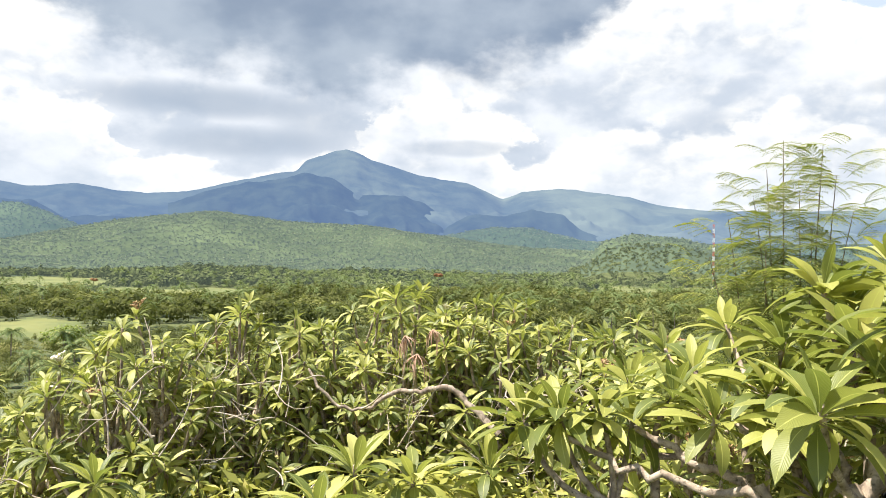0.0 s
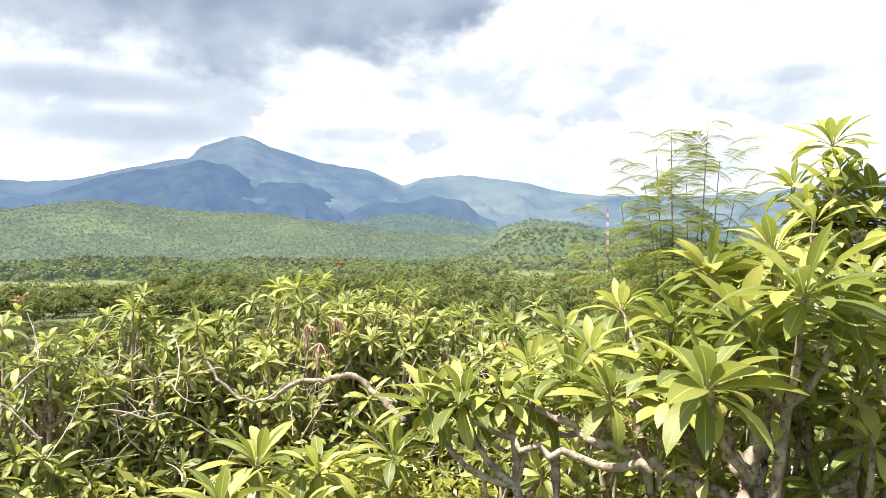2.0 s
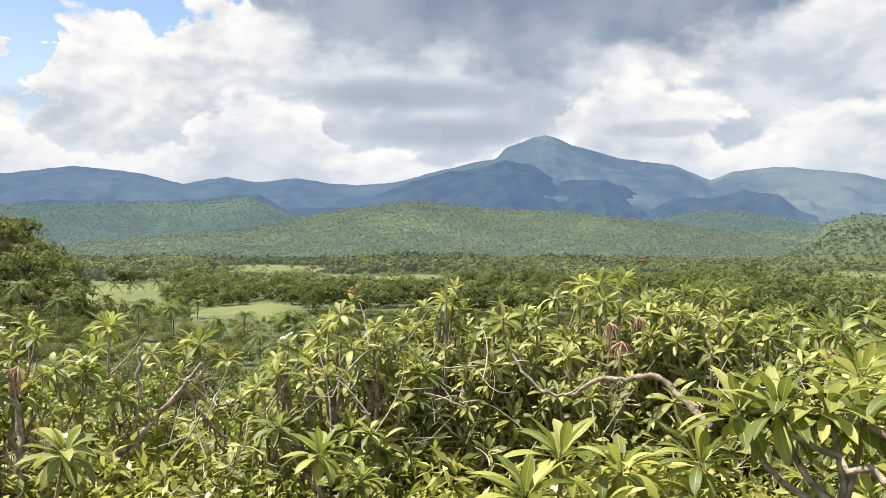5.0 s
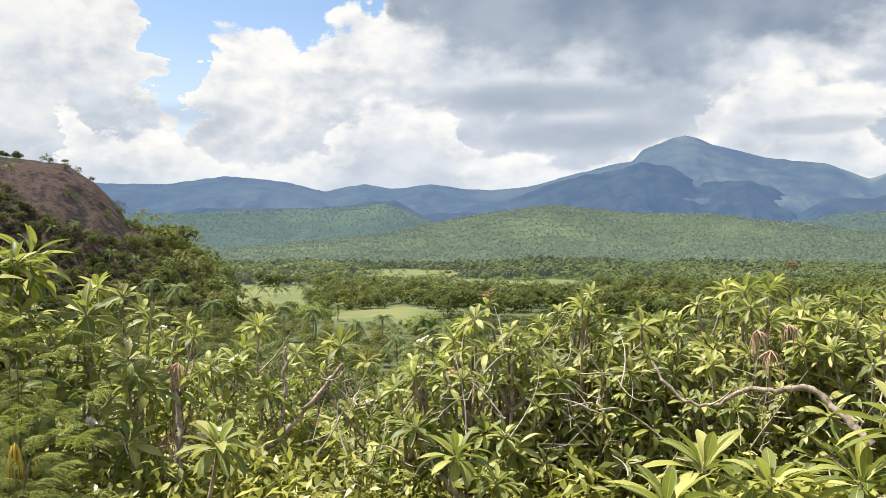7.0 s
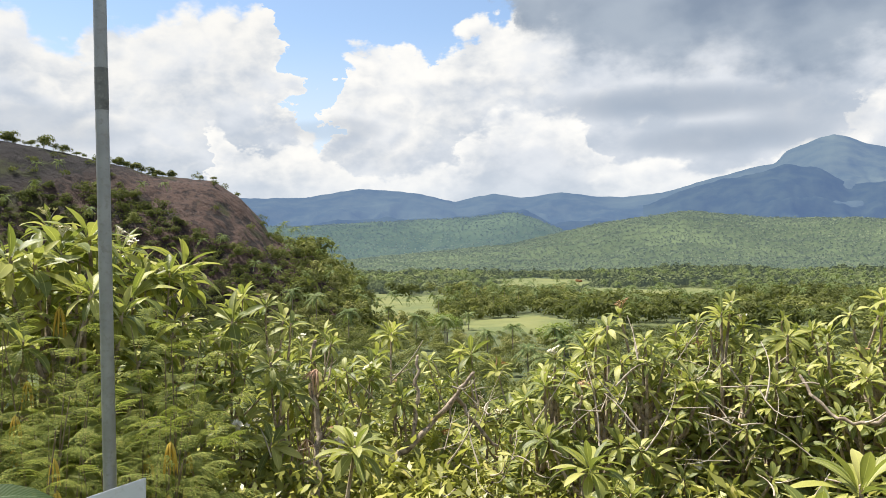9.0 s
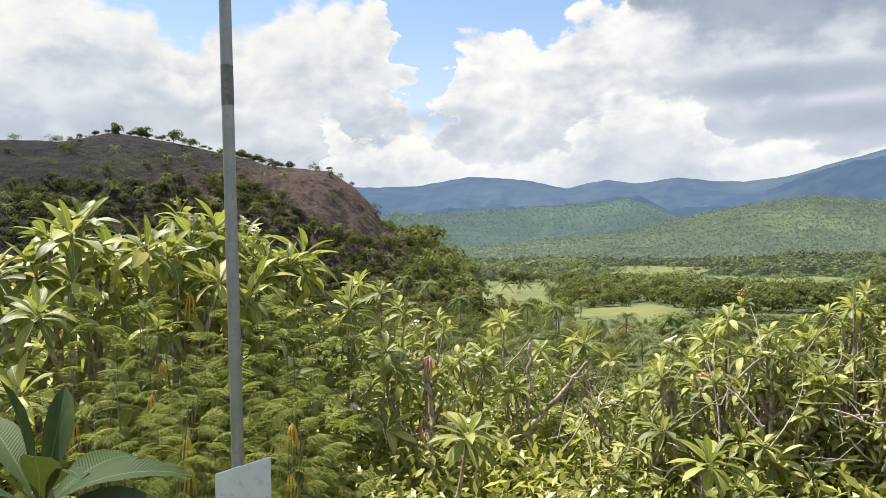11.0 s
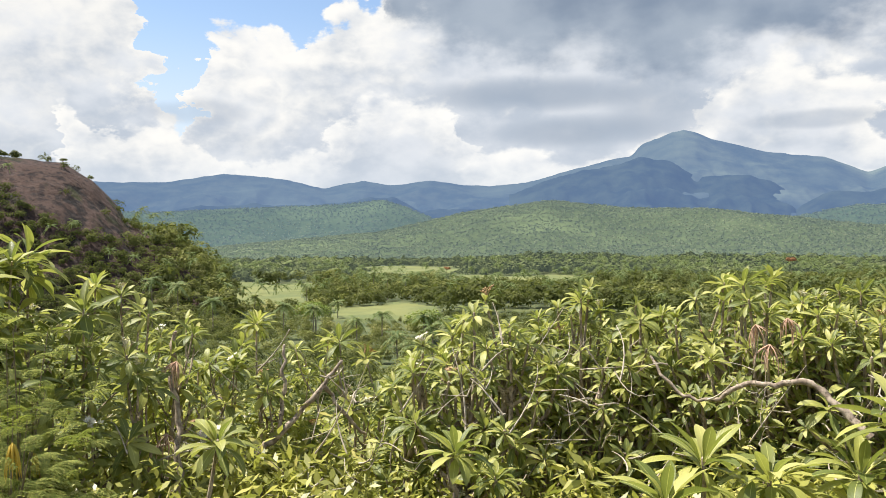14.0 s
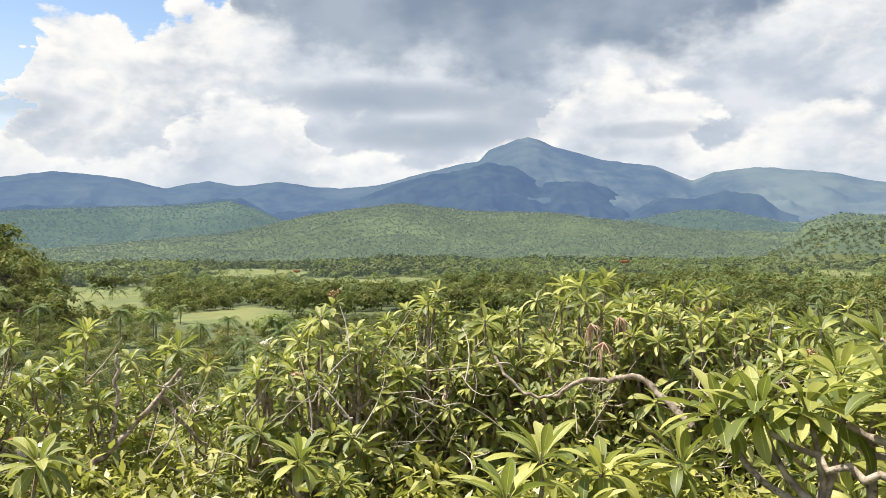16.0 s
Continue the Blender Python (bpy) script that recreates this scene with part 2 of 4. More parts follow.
PLUM = leaf_material("frangipani_leaf", (0.14, 0.172, 0.038), (0.455, 0.45, 0.108), (0.62, 0.58, 0.20), rough=0.46, glow=0.38, vein_show=0.1)
SHRUB = leaf_material("shrub_leaf", (0.23, 0.235, 0.05), (0.54, 0.52, 0.11), (0.64, 0.56, 0.17), glow=0.4, veins=False, island=True)
FEATHER = leaf_material("feather_leaf", (0.12, 0.155, 0.034), (0.31, 0.335, 0.08), (0.52, 0.47, 0.13), rough=0.75, glow=0.4, veins=False)
TREE_LEAF = leaf_material("tree_leaf", (0.06, 0.08, 0.022), (0.155, 0.168, 0.046), (0.30, 0.285, 0.09), rough=0.6, glow=0.2, veins=False)
WOODS = leaf_material("woodland_leaf", (0.066, 0.078, 0.028), (0.215, 0.222, 0.075), (0.36, 0.33, 0.14), rough=1.0, glow=0.25, veins=False, island="UV")
PALM_LEAF = leaf_material("palm_frond", (0.10, 0.145, 0.05), (0.19, 0.23, 0.085), (0.30, 0.29, 0.12), rough=0.7, glow=0.2, veins=False)
# darker copy of the frangipani leaf, with shade painted into it
SHADED_LEAF = leaf_material("shaded_frangipani_leaf", (0.03, 0.055, 0.015), (0.045, 0.075, 0.02), (0.06, 0.09, 0.025), rough=0.62, glow=0.12, vein_show=0.05)
LIME_LEAF = leaf_material("lime_tree_leaf", (0.16, 0.22, 0.05), (0.26, 0.31, 0.07), (0.32, 0.36, 0.09), rough=0.6, glow=0.25, veins=False)
BARK = mottled("frangipani_bark", (0.22, 0.165, 0.12), (0.50, 0.40, 0.30), 16, 0.9, (0.09, 0.07, 0.05), 50, 0.015)
TWIG = mottled("brown_twig", (0.12, 0.09, 0.05), (0.24, 0.19, 0.11), 30, 0.85)
TRUNK = mottled("tree_trunk", (0.13, 0.11, 0.08), (0.27, 0.23, 0.17), 3, 0.9)
GROUND = mottled("wooded_ground", (0.045, 0.065, 0.02), (0.10, 0.12, 0.035), 0.12, 1.0, (0.16, 0.14, 0.06), 0.9, 0.2)
FIELD = mottled("rice_field", (0.10, 0.125, 0.034), (0.175, 0.18, 0.052), 0.035, 0.95, (0.16, 0.18, 0.06), 0.5)
PETAL = mottled("frangipani_petal", (0.62, 0.55, 0.36), (0.74, 0.70, 0.58), 40, 0.5)
DRIED = mottled("dried_flower", (0.34, 0.20, 0.10), (0.48, 0.30, 0.16), 40, 0.8)
PODS = mottled("yellow_pod", (0.55, 0.33, 0.03), (0.65, 0.48, 0.08), 20, 0.6)
DRY = mottled("dry_twig", (0.32, 0.26, 0.19), (0.56, 0.48, 0.38), 20, 0.9)
ORANGE = mottled("orange_blossom", (0.24, 0.09, 0.03), (0.30, 0.15, 0.05), 0.8, 0.8)
STEEL = mottled("galvanised_steel", (0.27, 0.275, 0.28), (0.33, 0.335, 0.34), 9, 0.45, (0.25, 0.245, 0.24), 55)
STEEL.node_tree.nodes["Principled BSDF"].inputs["Metallic"].default_value = 0.55
# dark grey for the pole's painted shadow and the board's lettering
SHADOW_LETTER_GREY = mottled("shadow_letter_grey", (0.10, 0.10, 0.105), (0.17, 0.17, 0.175), 14, 0.7, (0.22, 0.22, 0.22), 60)
BOARD = mottled("painted_board", (0.62, 0.63, 0.68), (0.70, 0.71, 0.75), 4, 0.5, (0.52, 0.52, 0.55), 30)
STONE = mottled("stone_wall", (0.42, 0.38, 0.31), (0.58, 0.54, 0.46), 5, 0.9, (0.28, 0.25, 0.2), 18, 0.01)
# hill ground: distance haze added as a faint glow
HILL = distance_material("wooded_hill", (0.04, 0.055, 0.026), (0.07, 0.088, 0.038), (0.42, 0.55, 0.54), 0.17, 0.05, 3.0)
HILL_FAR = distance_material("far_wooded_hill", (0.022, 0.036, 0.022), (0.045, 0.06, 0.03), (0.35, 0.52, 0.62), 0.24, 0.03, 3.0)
def sunlit_flank(m):
    """Paler green painted on the high eastern flanks, standing for sun past the cloud shade."""
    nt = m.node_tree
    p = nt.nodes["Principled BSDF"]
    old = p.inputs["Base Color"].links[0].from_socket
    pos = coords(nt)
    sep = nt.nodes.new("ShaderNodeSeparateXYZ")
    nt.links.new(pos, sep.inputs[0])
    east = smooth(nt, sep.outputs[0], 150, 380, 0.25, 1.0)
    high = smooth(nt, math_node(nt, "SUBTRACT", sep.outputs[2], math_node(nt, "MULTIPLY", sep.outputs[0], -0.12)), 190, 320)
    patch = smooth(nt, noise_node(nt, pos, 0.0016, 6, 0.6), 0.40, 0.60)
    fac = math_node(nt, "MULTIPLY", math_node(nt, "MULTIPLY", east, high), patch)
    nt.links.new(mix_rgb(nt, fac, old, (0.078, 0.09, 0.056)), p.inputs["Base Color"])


# the range's blue comes mostly from its painted haze
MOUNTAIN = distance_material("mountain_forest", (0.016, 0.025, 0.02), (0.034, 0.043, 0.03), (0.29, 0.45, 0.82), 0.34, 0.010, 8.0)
sunlit_flank(MOUNTAIN)
# darker than the range: cloud shade painted into the forest colour
SPUR = distance_material("shaded_spur_forest", (0.010, 0.016, 0.013), (0.024, 0.032, 0.021), (0.27, 0.43, 0.80), 0.31, 0.012, 8.0)
# far tree crowns, each with its share of haze as emission
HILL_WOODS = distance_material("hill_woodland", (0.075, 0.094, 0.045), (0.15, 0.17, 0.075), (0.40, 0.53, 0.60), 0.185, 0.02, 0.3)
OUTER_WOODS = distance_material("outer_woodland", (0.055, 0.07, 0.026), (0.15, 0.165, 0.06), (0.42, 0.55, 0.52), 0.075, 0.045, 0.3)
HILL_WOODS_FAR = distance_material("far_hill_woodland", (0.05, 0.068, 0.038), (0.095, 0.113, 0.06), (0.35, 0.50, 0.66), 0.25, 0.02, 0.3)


# ---- mesh helpers ----
class Build:
    """Collects points, faces and per-corner texture places, and makes one mesh of them."""

    def __init__(self):
        self.v, self.f, self.uv, self.n = [], [], [], 0

    def add(self, verts, faces, uv=None):
        verts = np.asarray(verts, float).reshape(-1, 3)
        faces = np.asarray(faces, int)
        self.v.append(verts)
        self.f.append(faces + self.n)
        self.uv.append(np.zeros((len(verts), 2)) if uv is None else np.asarray(uv, float))
        self.n += len(verts)

    def mesh(self, name, mat, shade_smooth=True):
        me = bpy.data.meshes.new(name)
        v = np.concatenate(self.v)
        uv = np.concatenate(self.uv)
        sizes = np.concatenate([np.full(len(f), f.shape[1]) for f in self.f])
        loops = np.concatenate([f.ravel() for f in self.f])
        me.vertices.add(len(v))
        me.vertices.foreach_set("co", v.ravel())
        me.loops.add(len(loops))
        me.loops.foreach_set("vertex_index", loops.astype(np.int32))
        me.polygons.add(len(sizes))
        starts = np.concatenate([[0], np.cumsum(sizes)[:-1]])
        me.polygons.foreach_set("loop_start", starts.astype(np.int32))
        me.polygons.foreach_set("use_smooth", np.full(len(sizes), shade_smooth))
        layer = me.uv_layers.new(name="UVMap")
        layer.data.foreach_set("uv", uv[loops].ravel())
        for q in (mat if isinstance(mat, (list, tuple)) else [mat]):
            me.materials.append(q)
        me.update(calc_edges=True)
        me.validate()
        return me


def child(name, me, parent, m=None, label=""):
    ob = new(name, me)
    ob.parent = parent
    if m is not None:
        ob.matrix_local = m
    return tagged(ob, label)


def thing(name, place, label, category, group="", kind=""):
    ob = new(name)
    ob.location = place
    return tagged(ob, label, category, group, kind)


def tube(b, pts, radii, sides=6):
    """A round limb through pts, closed at the tip."""
    pts = np.asarray(pts, float)
    n = len(pts)
    t = np.gradient(pts, axis=0)
    t /= np.linalg.norm(t, axis=1)[:, None] + 1e-9
    ref = np.where(np.abs(t[:, 2:3]) > 0.9, np.array([[1.0, 0, 0]]), np.array([[0, 0, 1.0]]))
    s = np.cross(t, ref)
    s /= np.linalg.norm(s, axis=1)[:, None] + 1e-9
    u = np.cross(s, t)
    a = np.arange(sides) * 2 * np.pi / sides
    ring = pts[:, None] + np.asarray(radii)[:, None, None] * (np.cos(a)[None, :, None] * s[:, None] + np.sin(a)[None, :, None] * u[:, None])
    i, j = np.meshgrid(np.arange(n - 1), np.arange(sides), indexing="ij")
    k = (j + 1) % sides
    quads = np.stack([i * sides + j, i * sides + k, (i + 1) * sides + k, (i + 1) * sides + j], -1).reshape(-1, 4)
    b.add(ring.reshape(-1, 3), quads)
    b.add(np.vstack([ring[-1], pts[-1] + t[-1] * radii[-1]]), [[q, (q + 1) % sides, sides] for q in range(sides)])


def bez(a, b, c, n=7):
    t = np.linspace(0, 1, n)[:, None]
    return (1 - t) ** 2 * np.asarray(a) + 2 * t * (1 - t) * np.asarray(b) + t * t * np.asarray(c)


def polar(az, el, d, eye=(0, 0, 1.6)):
    a, e = radians(az), radians(el)
    return np.array([eye[0] + d * math.sin(a) * math.cos(e), eye[1] + d * math.cos(a) * math.cos(e), eye[2] + d * math.sin(e)])


# ---- lie of the land ----
rng = np.random.default_rng(7)
VALLEY = -26.4


def fbm(x, y, scale, octaves=5, seed=0):
    """Cheap rolling noise from turned sine waves, about -1 to 1."""
    g = np.random.default_rng(seed)
    out, amp, tot = np.zeros_like(x), 1.0, 0.0
    for o in range(octaves):
        k = 2 ** o / scale * 2 * np.pi
        for _ in range(3):
            a, p = g.uniform(0, 2 * np.pi), g.uniform(0, 2 * np.pi)
            out += amp * np.sin(k * (x * np.cos(a) + y * np.sin(a)) + p + 1.3 * np.sin(k * 0.6 * (x * np.sin(a + 1) + y * np.cos(a + 1)))) / 3
        tot += amp
        amp *= 0.52
    return out / tot * 1.6


def step(x):
    x = np.clip(x, 0, 1)
    return x * x * (3 - 2 * x)


def ridge(az, r, crest, foot, top, back, floor=VALLEY):
    """Height of a hill whose skyline has the given elevations: foot, top and back are distances."""
    el = np.interp(az, *crest)
    high = 1.6 + top * np.tan(np.radians(el))
    up = step((r - foot) / (top - foot))
    down = 1 - 0.6 * step((r - top) / (back - top))
    return floor + (high - floor) * np.where(r < top, up, down)


GREEN_HILL = ([-42, -30, -18, -11, -5.3, 0, 5.3, 12.4, 16, 22, 30, 45], [-0.6, -0.2, 0.8, 2.3, 3.0, 2.4, 2.25, 1.35, 0.9, 0.6, 0.3, 0.2])
LEFT_HILL = ([-60, -33, -27, -20, -17.3, -15.6, -12, -8], [2.2, 2.3, 2.6, 2.9, 3.2, 2.6, 1.0, 0.0])
RIGHT_HILL = ([8, 11, 14.7, 17.5, 21, 24, 50], [0.0, 1.6, 2.3, 2.25, 1.4, 1.2, 1.3])
BROWN_HILL = ([19, 21.7, 22.6, 24.5, 28.2, 31, 36, 50], [-1.5, 0.4, 1.3, 1.9, 1.5, 0.7, 0.1, 0.0])
ROCK_HILL = ([-85, -70, -56.5, -53.6, -51.6, -45.2, -43, -38.9, -37.1, -35.6, -35, -34, -32.2, -30.5, -28], [6.0, 6.8, 7.0, 7.75, 7.65, 6.4, 5.8, 5.45, 4.35, 2.75, 1.7, 1.1, 0.3, -1.2, -4])
SKYLINE = ([-70, -45, -37.1, -32.6, -28.6, -24.5, -21.7, -18.9, -16.8, -14, -11.8, -9.6, -6.9, -5.1, -1.4, 0.37, 1.0, 2.3, 3.1, 3.9, 4.7, 5.7, 8.9, 12.8, 15.3, 16.8, 19.3, 22.7, 24.4, 26.2, 28.6, 35, 40, 45, 60],
           [4.0, 4.1, 4.38, 4.4, 5.06, 4.77, 4.08, 4.67, 4.32, 4.69, 4.32, 4.19, 4.45, 4.95, 5.9, 6.14, 6.9, 7.37, 7.72, 7.83, 7.66, 7.13, 6.15, 5.51, 4.43, 5.0, 5.2, 4.88, 4.55, 4.05, 3.68, 3.5, 3.6, 4.24, 4.4])


def land(x, y):
    r = np.hypot(x, y)
    az = np.degrees(np.arctan2(x, y))
    near = np.interp(r, [0, 1.2, 2.4, 4, 7, 12, 25, 60, 110, 170], [0, 0, -0.7, -1.5, -2.4, -4.2, -9, -19.5, -25, VALLEY])
    z = near + 0.15 * fbm(x, y, 6, 3, 3) * step((r - 2) / 4) + 1.2 * fbm(x, y, 160, 3, 4) * step((r - 120) / 200)
    rough = 12 * fbm(x, y, 420, 5, 5)
    for crest, foot, top, back in ((GREEN_HILL, 1150, 1900, 2600), (LEFT_HILL, 1900, 2600, 3400), (RIGHT_HILL, 1900, 2500, 3400), (BROWN_HILL, 950, 1300, 1700)):
        h = ridge(az, r, crest, foot, top, back)
        mid = step((r - foot) / (top - foot)) * (1 - step((r - foot) / (top - foot)))
        z = np.maximum(z, h + rough * mid * 4 * (top / 1900) + 3 * fbm(x, y, 60, 3, 8) * step((r - foot) / 200))
    rock = ridge(az, r, ROCK_HILL, 255, 400, 620)
    rock = np.where(az < -26, rock, VALLEY - 5)
    z = np.maximum(z, rock + (3.0 * fbm(x, y, 70, 5, 9) + 1.6 * np.abs(fbm(x, y, 26, 3, 14))) * step((r - 260) / 60) * (1 - 0.7 * step((r - 350) / 50)))
    return z


FIELDS = [(-21.8, -14.2, 290, 366), (-28.3, -22.8, 365, 594), (-19.0, -12.2, 700, 1000), (-13.2, -3.0, 560, 690), (21.5, 31.0, 690, 880)]


def in_field(az, r, grow=0.0):
    hit = np.zeros(az.shape, bool)
    for a0, a1, r0, r1 in FIELDS:
        wob = 0.8 * np.sin(r / 31.0 + a0)
        hit |= (az > a0 + wob - grow) & (az < a1 + wob * 0.7 + grow) & (r > r0 * (1 + 0.03 * np.sin(az * 1.7))) & (r < r1 * (1 + 0.03 * np.sin(az * 1.1 + 1)))
    return hit


def grid_mesh(name, az_list, r_list, height, mats, pick=None, closed=False):
    az, r = np.meshgrid(np.radians(az_list), r_list, indexing="ij")
    x, y = r * np.sin(az), r * np.cos(az)
    z = height(x, y)
    n, k = az.shape
    i, j = np.meshgrid(np.arange(n if closed else n - 1), np.arange(k - 1), indexing="ij")
    i2 = (i + 1) % n
    quads = np.stack([i * k + j, i * k + j + 1, i2 * k + j + 1, i2 * k + j], -1).reshape(-1, 4)[:, ::-1]
    b = Build()
    b.add(np.stack([x, y, z], -1).reshape(-1, 3), quads)
    me = b.mesh(name, mats)
    if pick is not None:
        me.polygons.foreach_set("material_index", pick(me).astype(np.int32))
    return me


def centres(me):
    c = np.empty(len(me.polygons) * 3)
    me.polygons.foreach_get("center", c)
    return c.reshape(-1, 3)


az_all = np.concatenate([np.arange(-180, -75, 5.0), np.arange(-75, 58, 0.2), np.arange(58, 180, 5.0)])
r_all = np.concatenate([[0.0], np.linspace(0.6, 12, 26), np.geomspace(12.8, 200, 40), np.geomspace(206, 700, 75), np.geomspace(710, 2650, 95), np.geomspace(2750, 4850, 12)])


def ground_pick(me):
    c = centres(me)
    r, az = np.hypot(c[:, 0], c[:, 1]), np.degrees(np.arctan2(c[:, 0], c[:, 1]))
    out = np.zeros(len(c), int)
    out[in_field(az, r)] = 1
    out[r > 1050] = 2
    out[r > 1950] = 4
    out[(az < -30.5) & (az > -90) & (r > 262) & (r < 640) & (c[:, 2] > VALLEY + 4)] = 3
    return out


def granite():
    """Weathered granite, its cloud shade put in as near-black colour, with rusty faces, run-off streaks and dry grass
    in its hollows.
    """
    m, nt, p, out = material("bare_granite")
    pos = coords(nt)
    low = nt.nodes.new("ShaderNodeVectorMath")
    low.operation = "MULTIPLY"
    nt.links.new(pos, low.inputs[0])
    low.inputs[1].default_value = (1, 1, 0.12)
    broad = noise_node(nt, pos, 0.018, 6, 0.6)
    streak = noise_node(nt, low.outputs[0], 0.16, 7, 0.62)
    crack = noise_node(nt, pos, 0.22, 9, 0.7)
    # near-black base tones carry the cloud shade
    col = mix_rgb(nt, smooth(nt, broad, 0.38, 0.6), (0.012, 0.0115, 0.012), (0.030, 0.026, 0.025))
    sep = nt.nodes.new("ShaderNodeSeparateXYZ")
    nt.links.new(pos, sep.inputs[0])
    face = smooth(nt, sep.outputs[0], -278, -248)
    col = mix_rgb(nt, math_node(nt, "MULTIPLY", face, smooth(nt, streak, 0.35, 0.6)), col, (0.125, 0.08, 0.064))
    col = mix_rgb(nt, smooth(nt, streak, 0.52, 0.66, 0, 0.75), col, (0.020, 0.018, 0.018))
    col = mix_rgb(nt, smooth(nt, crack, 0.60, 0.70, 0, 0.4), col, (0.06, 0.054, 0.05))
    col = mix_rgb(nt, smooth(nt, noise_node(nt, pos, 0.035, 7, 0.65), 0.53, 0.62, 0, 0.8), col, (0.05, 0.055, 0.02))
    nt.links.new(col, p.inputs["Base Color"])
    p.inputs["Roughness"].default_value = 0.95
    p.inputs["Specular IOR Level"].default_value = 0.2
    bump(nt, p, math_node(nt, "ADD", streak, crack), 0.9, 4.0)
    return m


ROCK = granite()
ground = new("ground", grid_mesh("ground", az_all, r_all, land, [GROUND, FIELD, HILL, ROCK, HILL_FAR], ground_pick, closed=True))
tagged(ground, "green valley floor with fields, wooded hills and a bare rock hill", "ground", kind="structure")


def mountains(x, y):
    r = np.hypot(x, y)
    az = np.degrees(np.arctan2(x, y))
    el = sum(np.interp(az + k, *SKYLINE) for k in (-0.16, -0.08, 0.0, 0.08, 0.16)) / 5
    el = el + 0.05 * fbm(x, y, 300, 4, 35) * step((r - 3900) / 250)
    el = el + 0.03 * fbm(x, y, 90, 3, 36) * step((r - 3900) / 250)
    high = 1.6 + 4200 * np.tan(np.radians(el))
    t = np.clip((r - 2900) / 1300, 0, 1)
    gully = np.abs(fbm(x, y, 1200, 4, 31))
    up = t ** 1.05
    z = VALLEY - 20 + (high - VALLEY + 20) * np.where(r < 4200, up, 1 - 0.5 * (r - 4200) / 600)
    return z + (110 * (0.42 - gully) + 32 * fbm(x, y, 330, 4, 33)) * 5 * t * (1 - t) ** 1.7


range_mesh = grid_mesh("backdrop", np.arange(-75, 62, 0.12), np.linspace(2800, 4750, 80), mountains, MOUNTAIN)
backdrop = tagged(new("backdrop", range_mesh), "long forested mountain range with one domed peak, its blue haze put in as glow", "mountain", kind="structure")

# darker wooded spurs that stand before the range, cloud shade put into their colour
PEAK_SPUR = ([-8.3, -5.9, -2.7, 1, 3.1, 4.7, 8, 9.6, 11.2, 12.6], [3.5, 4.5, 5.2, 6, 5.6, 4.5, 4.6, 4, 2.9, 1.5])
EAST_SPUR = ([10, 11.2, 12.8, 15.5, 17.4, 19.7, 20.8, 22.2, 24.7, 27.3], [1.3, 2.3, 3.2, 3.2, 3.7, 3.3, 2.3, 1.8, 1.6, 1.2])
WEST_SPUR = ([-33.1, -30.4, -26.7, -23.3, -20.5, -18.4, -16.7, -14.6, -11.9, -9.1, -6.7], [2.2, 2.8, 3, 2.8, 3.1, 3.4, 3.5, 2.4, 2.6, 2.4, 1.5])


def spur_mesh(crest, seed, top=3450.0):
    def height(x, y):
        r, az = np.hypot(x, y), np.degrees(np.arctan2(x, y))
        el = sum(np.interp(az + k, *crest) for k in (-0.2, -0.1, 0.0, 0.1, 0.2)) / 5 + 0.08 * fbm(x, y, 110, 4, seed) + 0.06 * fbm(x, y, 420, 2, seed + 3)
        high = 1.6 + top * np.tan(np.radians(el))
        t = np.clip((r - 2700) / (top - 2700), 0, 1)
        z = VALLEY - 30 + (high - VALLEY + 30) * np.where(r < top, t ** 1.1, 1 - 0.9 * step((r - top) / 500))
        return z + (90 * (0.4 - np.abs(fbm(x, y, 700, 4, seed + 1))) + 20 * fbm(x, y, 180, 3, seed + 2)) * 5 * t * (1 - t) ** 1.5
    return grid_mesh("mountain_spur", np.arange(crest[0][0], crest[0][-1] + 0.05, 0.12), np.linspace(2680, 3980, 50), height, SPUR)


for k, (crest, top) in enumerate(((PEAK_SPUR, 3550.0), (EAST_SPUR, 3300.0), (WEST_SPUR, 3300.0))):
    tagged(new("backdrop_spur", spur_mesh(crest, 51 + 5 * k, top)), "wooded spur below the mountain range, haze and cloud shade put into its colour", "mountain", kind="structure")

# ---- valley woods ----
def tuft_crown(b, centre, size, n, g, leaf, dim=1.0):
    """A crown of many small leaf sprays scattered over a few lobes."""
    lobes = g.normal(0, 1, (5, 3)) * np.array([0.42, 0.42, 0.25])
    lobes[0] = 0
    w = g.integers(0, 5, n)
    d = g.normal(0, 1, (n, 3))
    d /= np.linalg.norm(d, axis=1)[:, None]
    d[:, 2] = np.where(d[:, 2] < -0.35, -d[:, 2], d[:, 2])
    p = (lobes[w] + d * g.uniform(0.45, 0.72, (n, 1))) * size + centre
    out = d + [0, 0, 0.25] + g.normal(0, 0.28, (n, 3))
    out /= np.linalg.norm(out, axis=1)[:, None]
    s = np.cross(out, g.normal(0, 1, (n, 3)))
    s /= np.linalg.norm(s, axis=1)[:, None] + 1e-9
    u = np.cross(s, out)
    k = leaf * g.uniform(0.6, 1.3, (n, 1))
    v = np.stack([p - s * k, p + u * k * 0.6 + out * k * 0.2, p + s * k, p - u * k * 0.6 + out * k * 0.2], 1)
    b.add(v.reshape(-1, 3), np.arange(4 * n).reshape(n, 4), np.full((4 * n, 2), dim * np.clip(0.85 * g.uniform() + 0.07 + 0.22 * math.sin(centre[0] / 61.0 + 0.6 * math.sin(centre[1] / 43.0)) * math.sin(centre[1] / 53.0), 0, 1)))


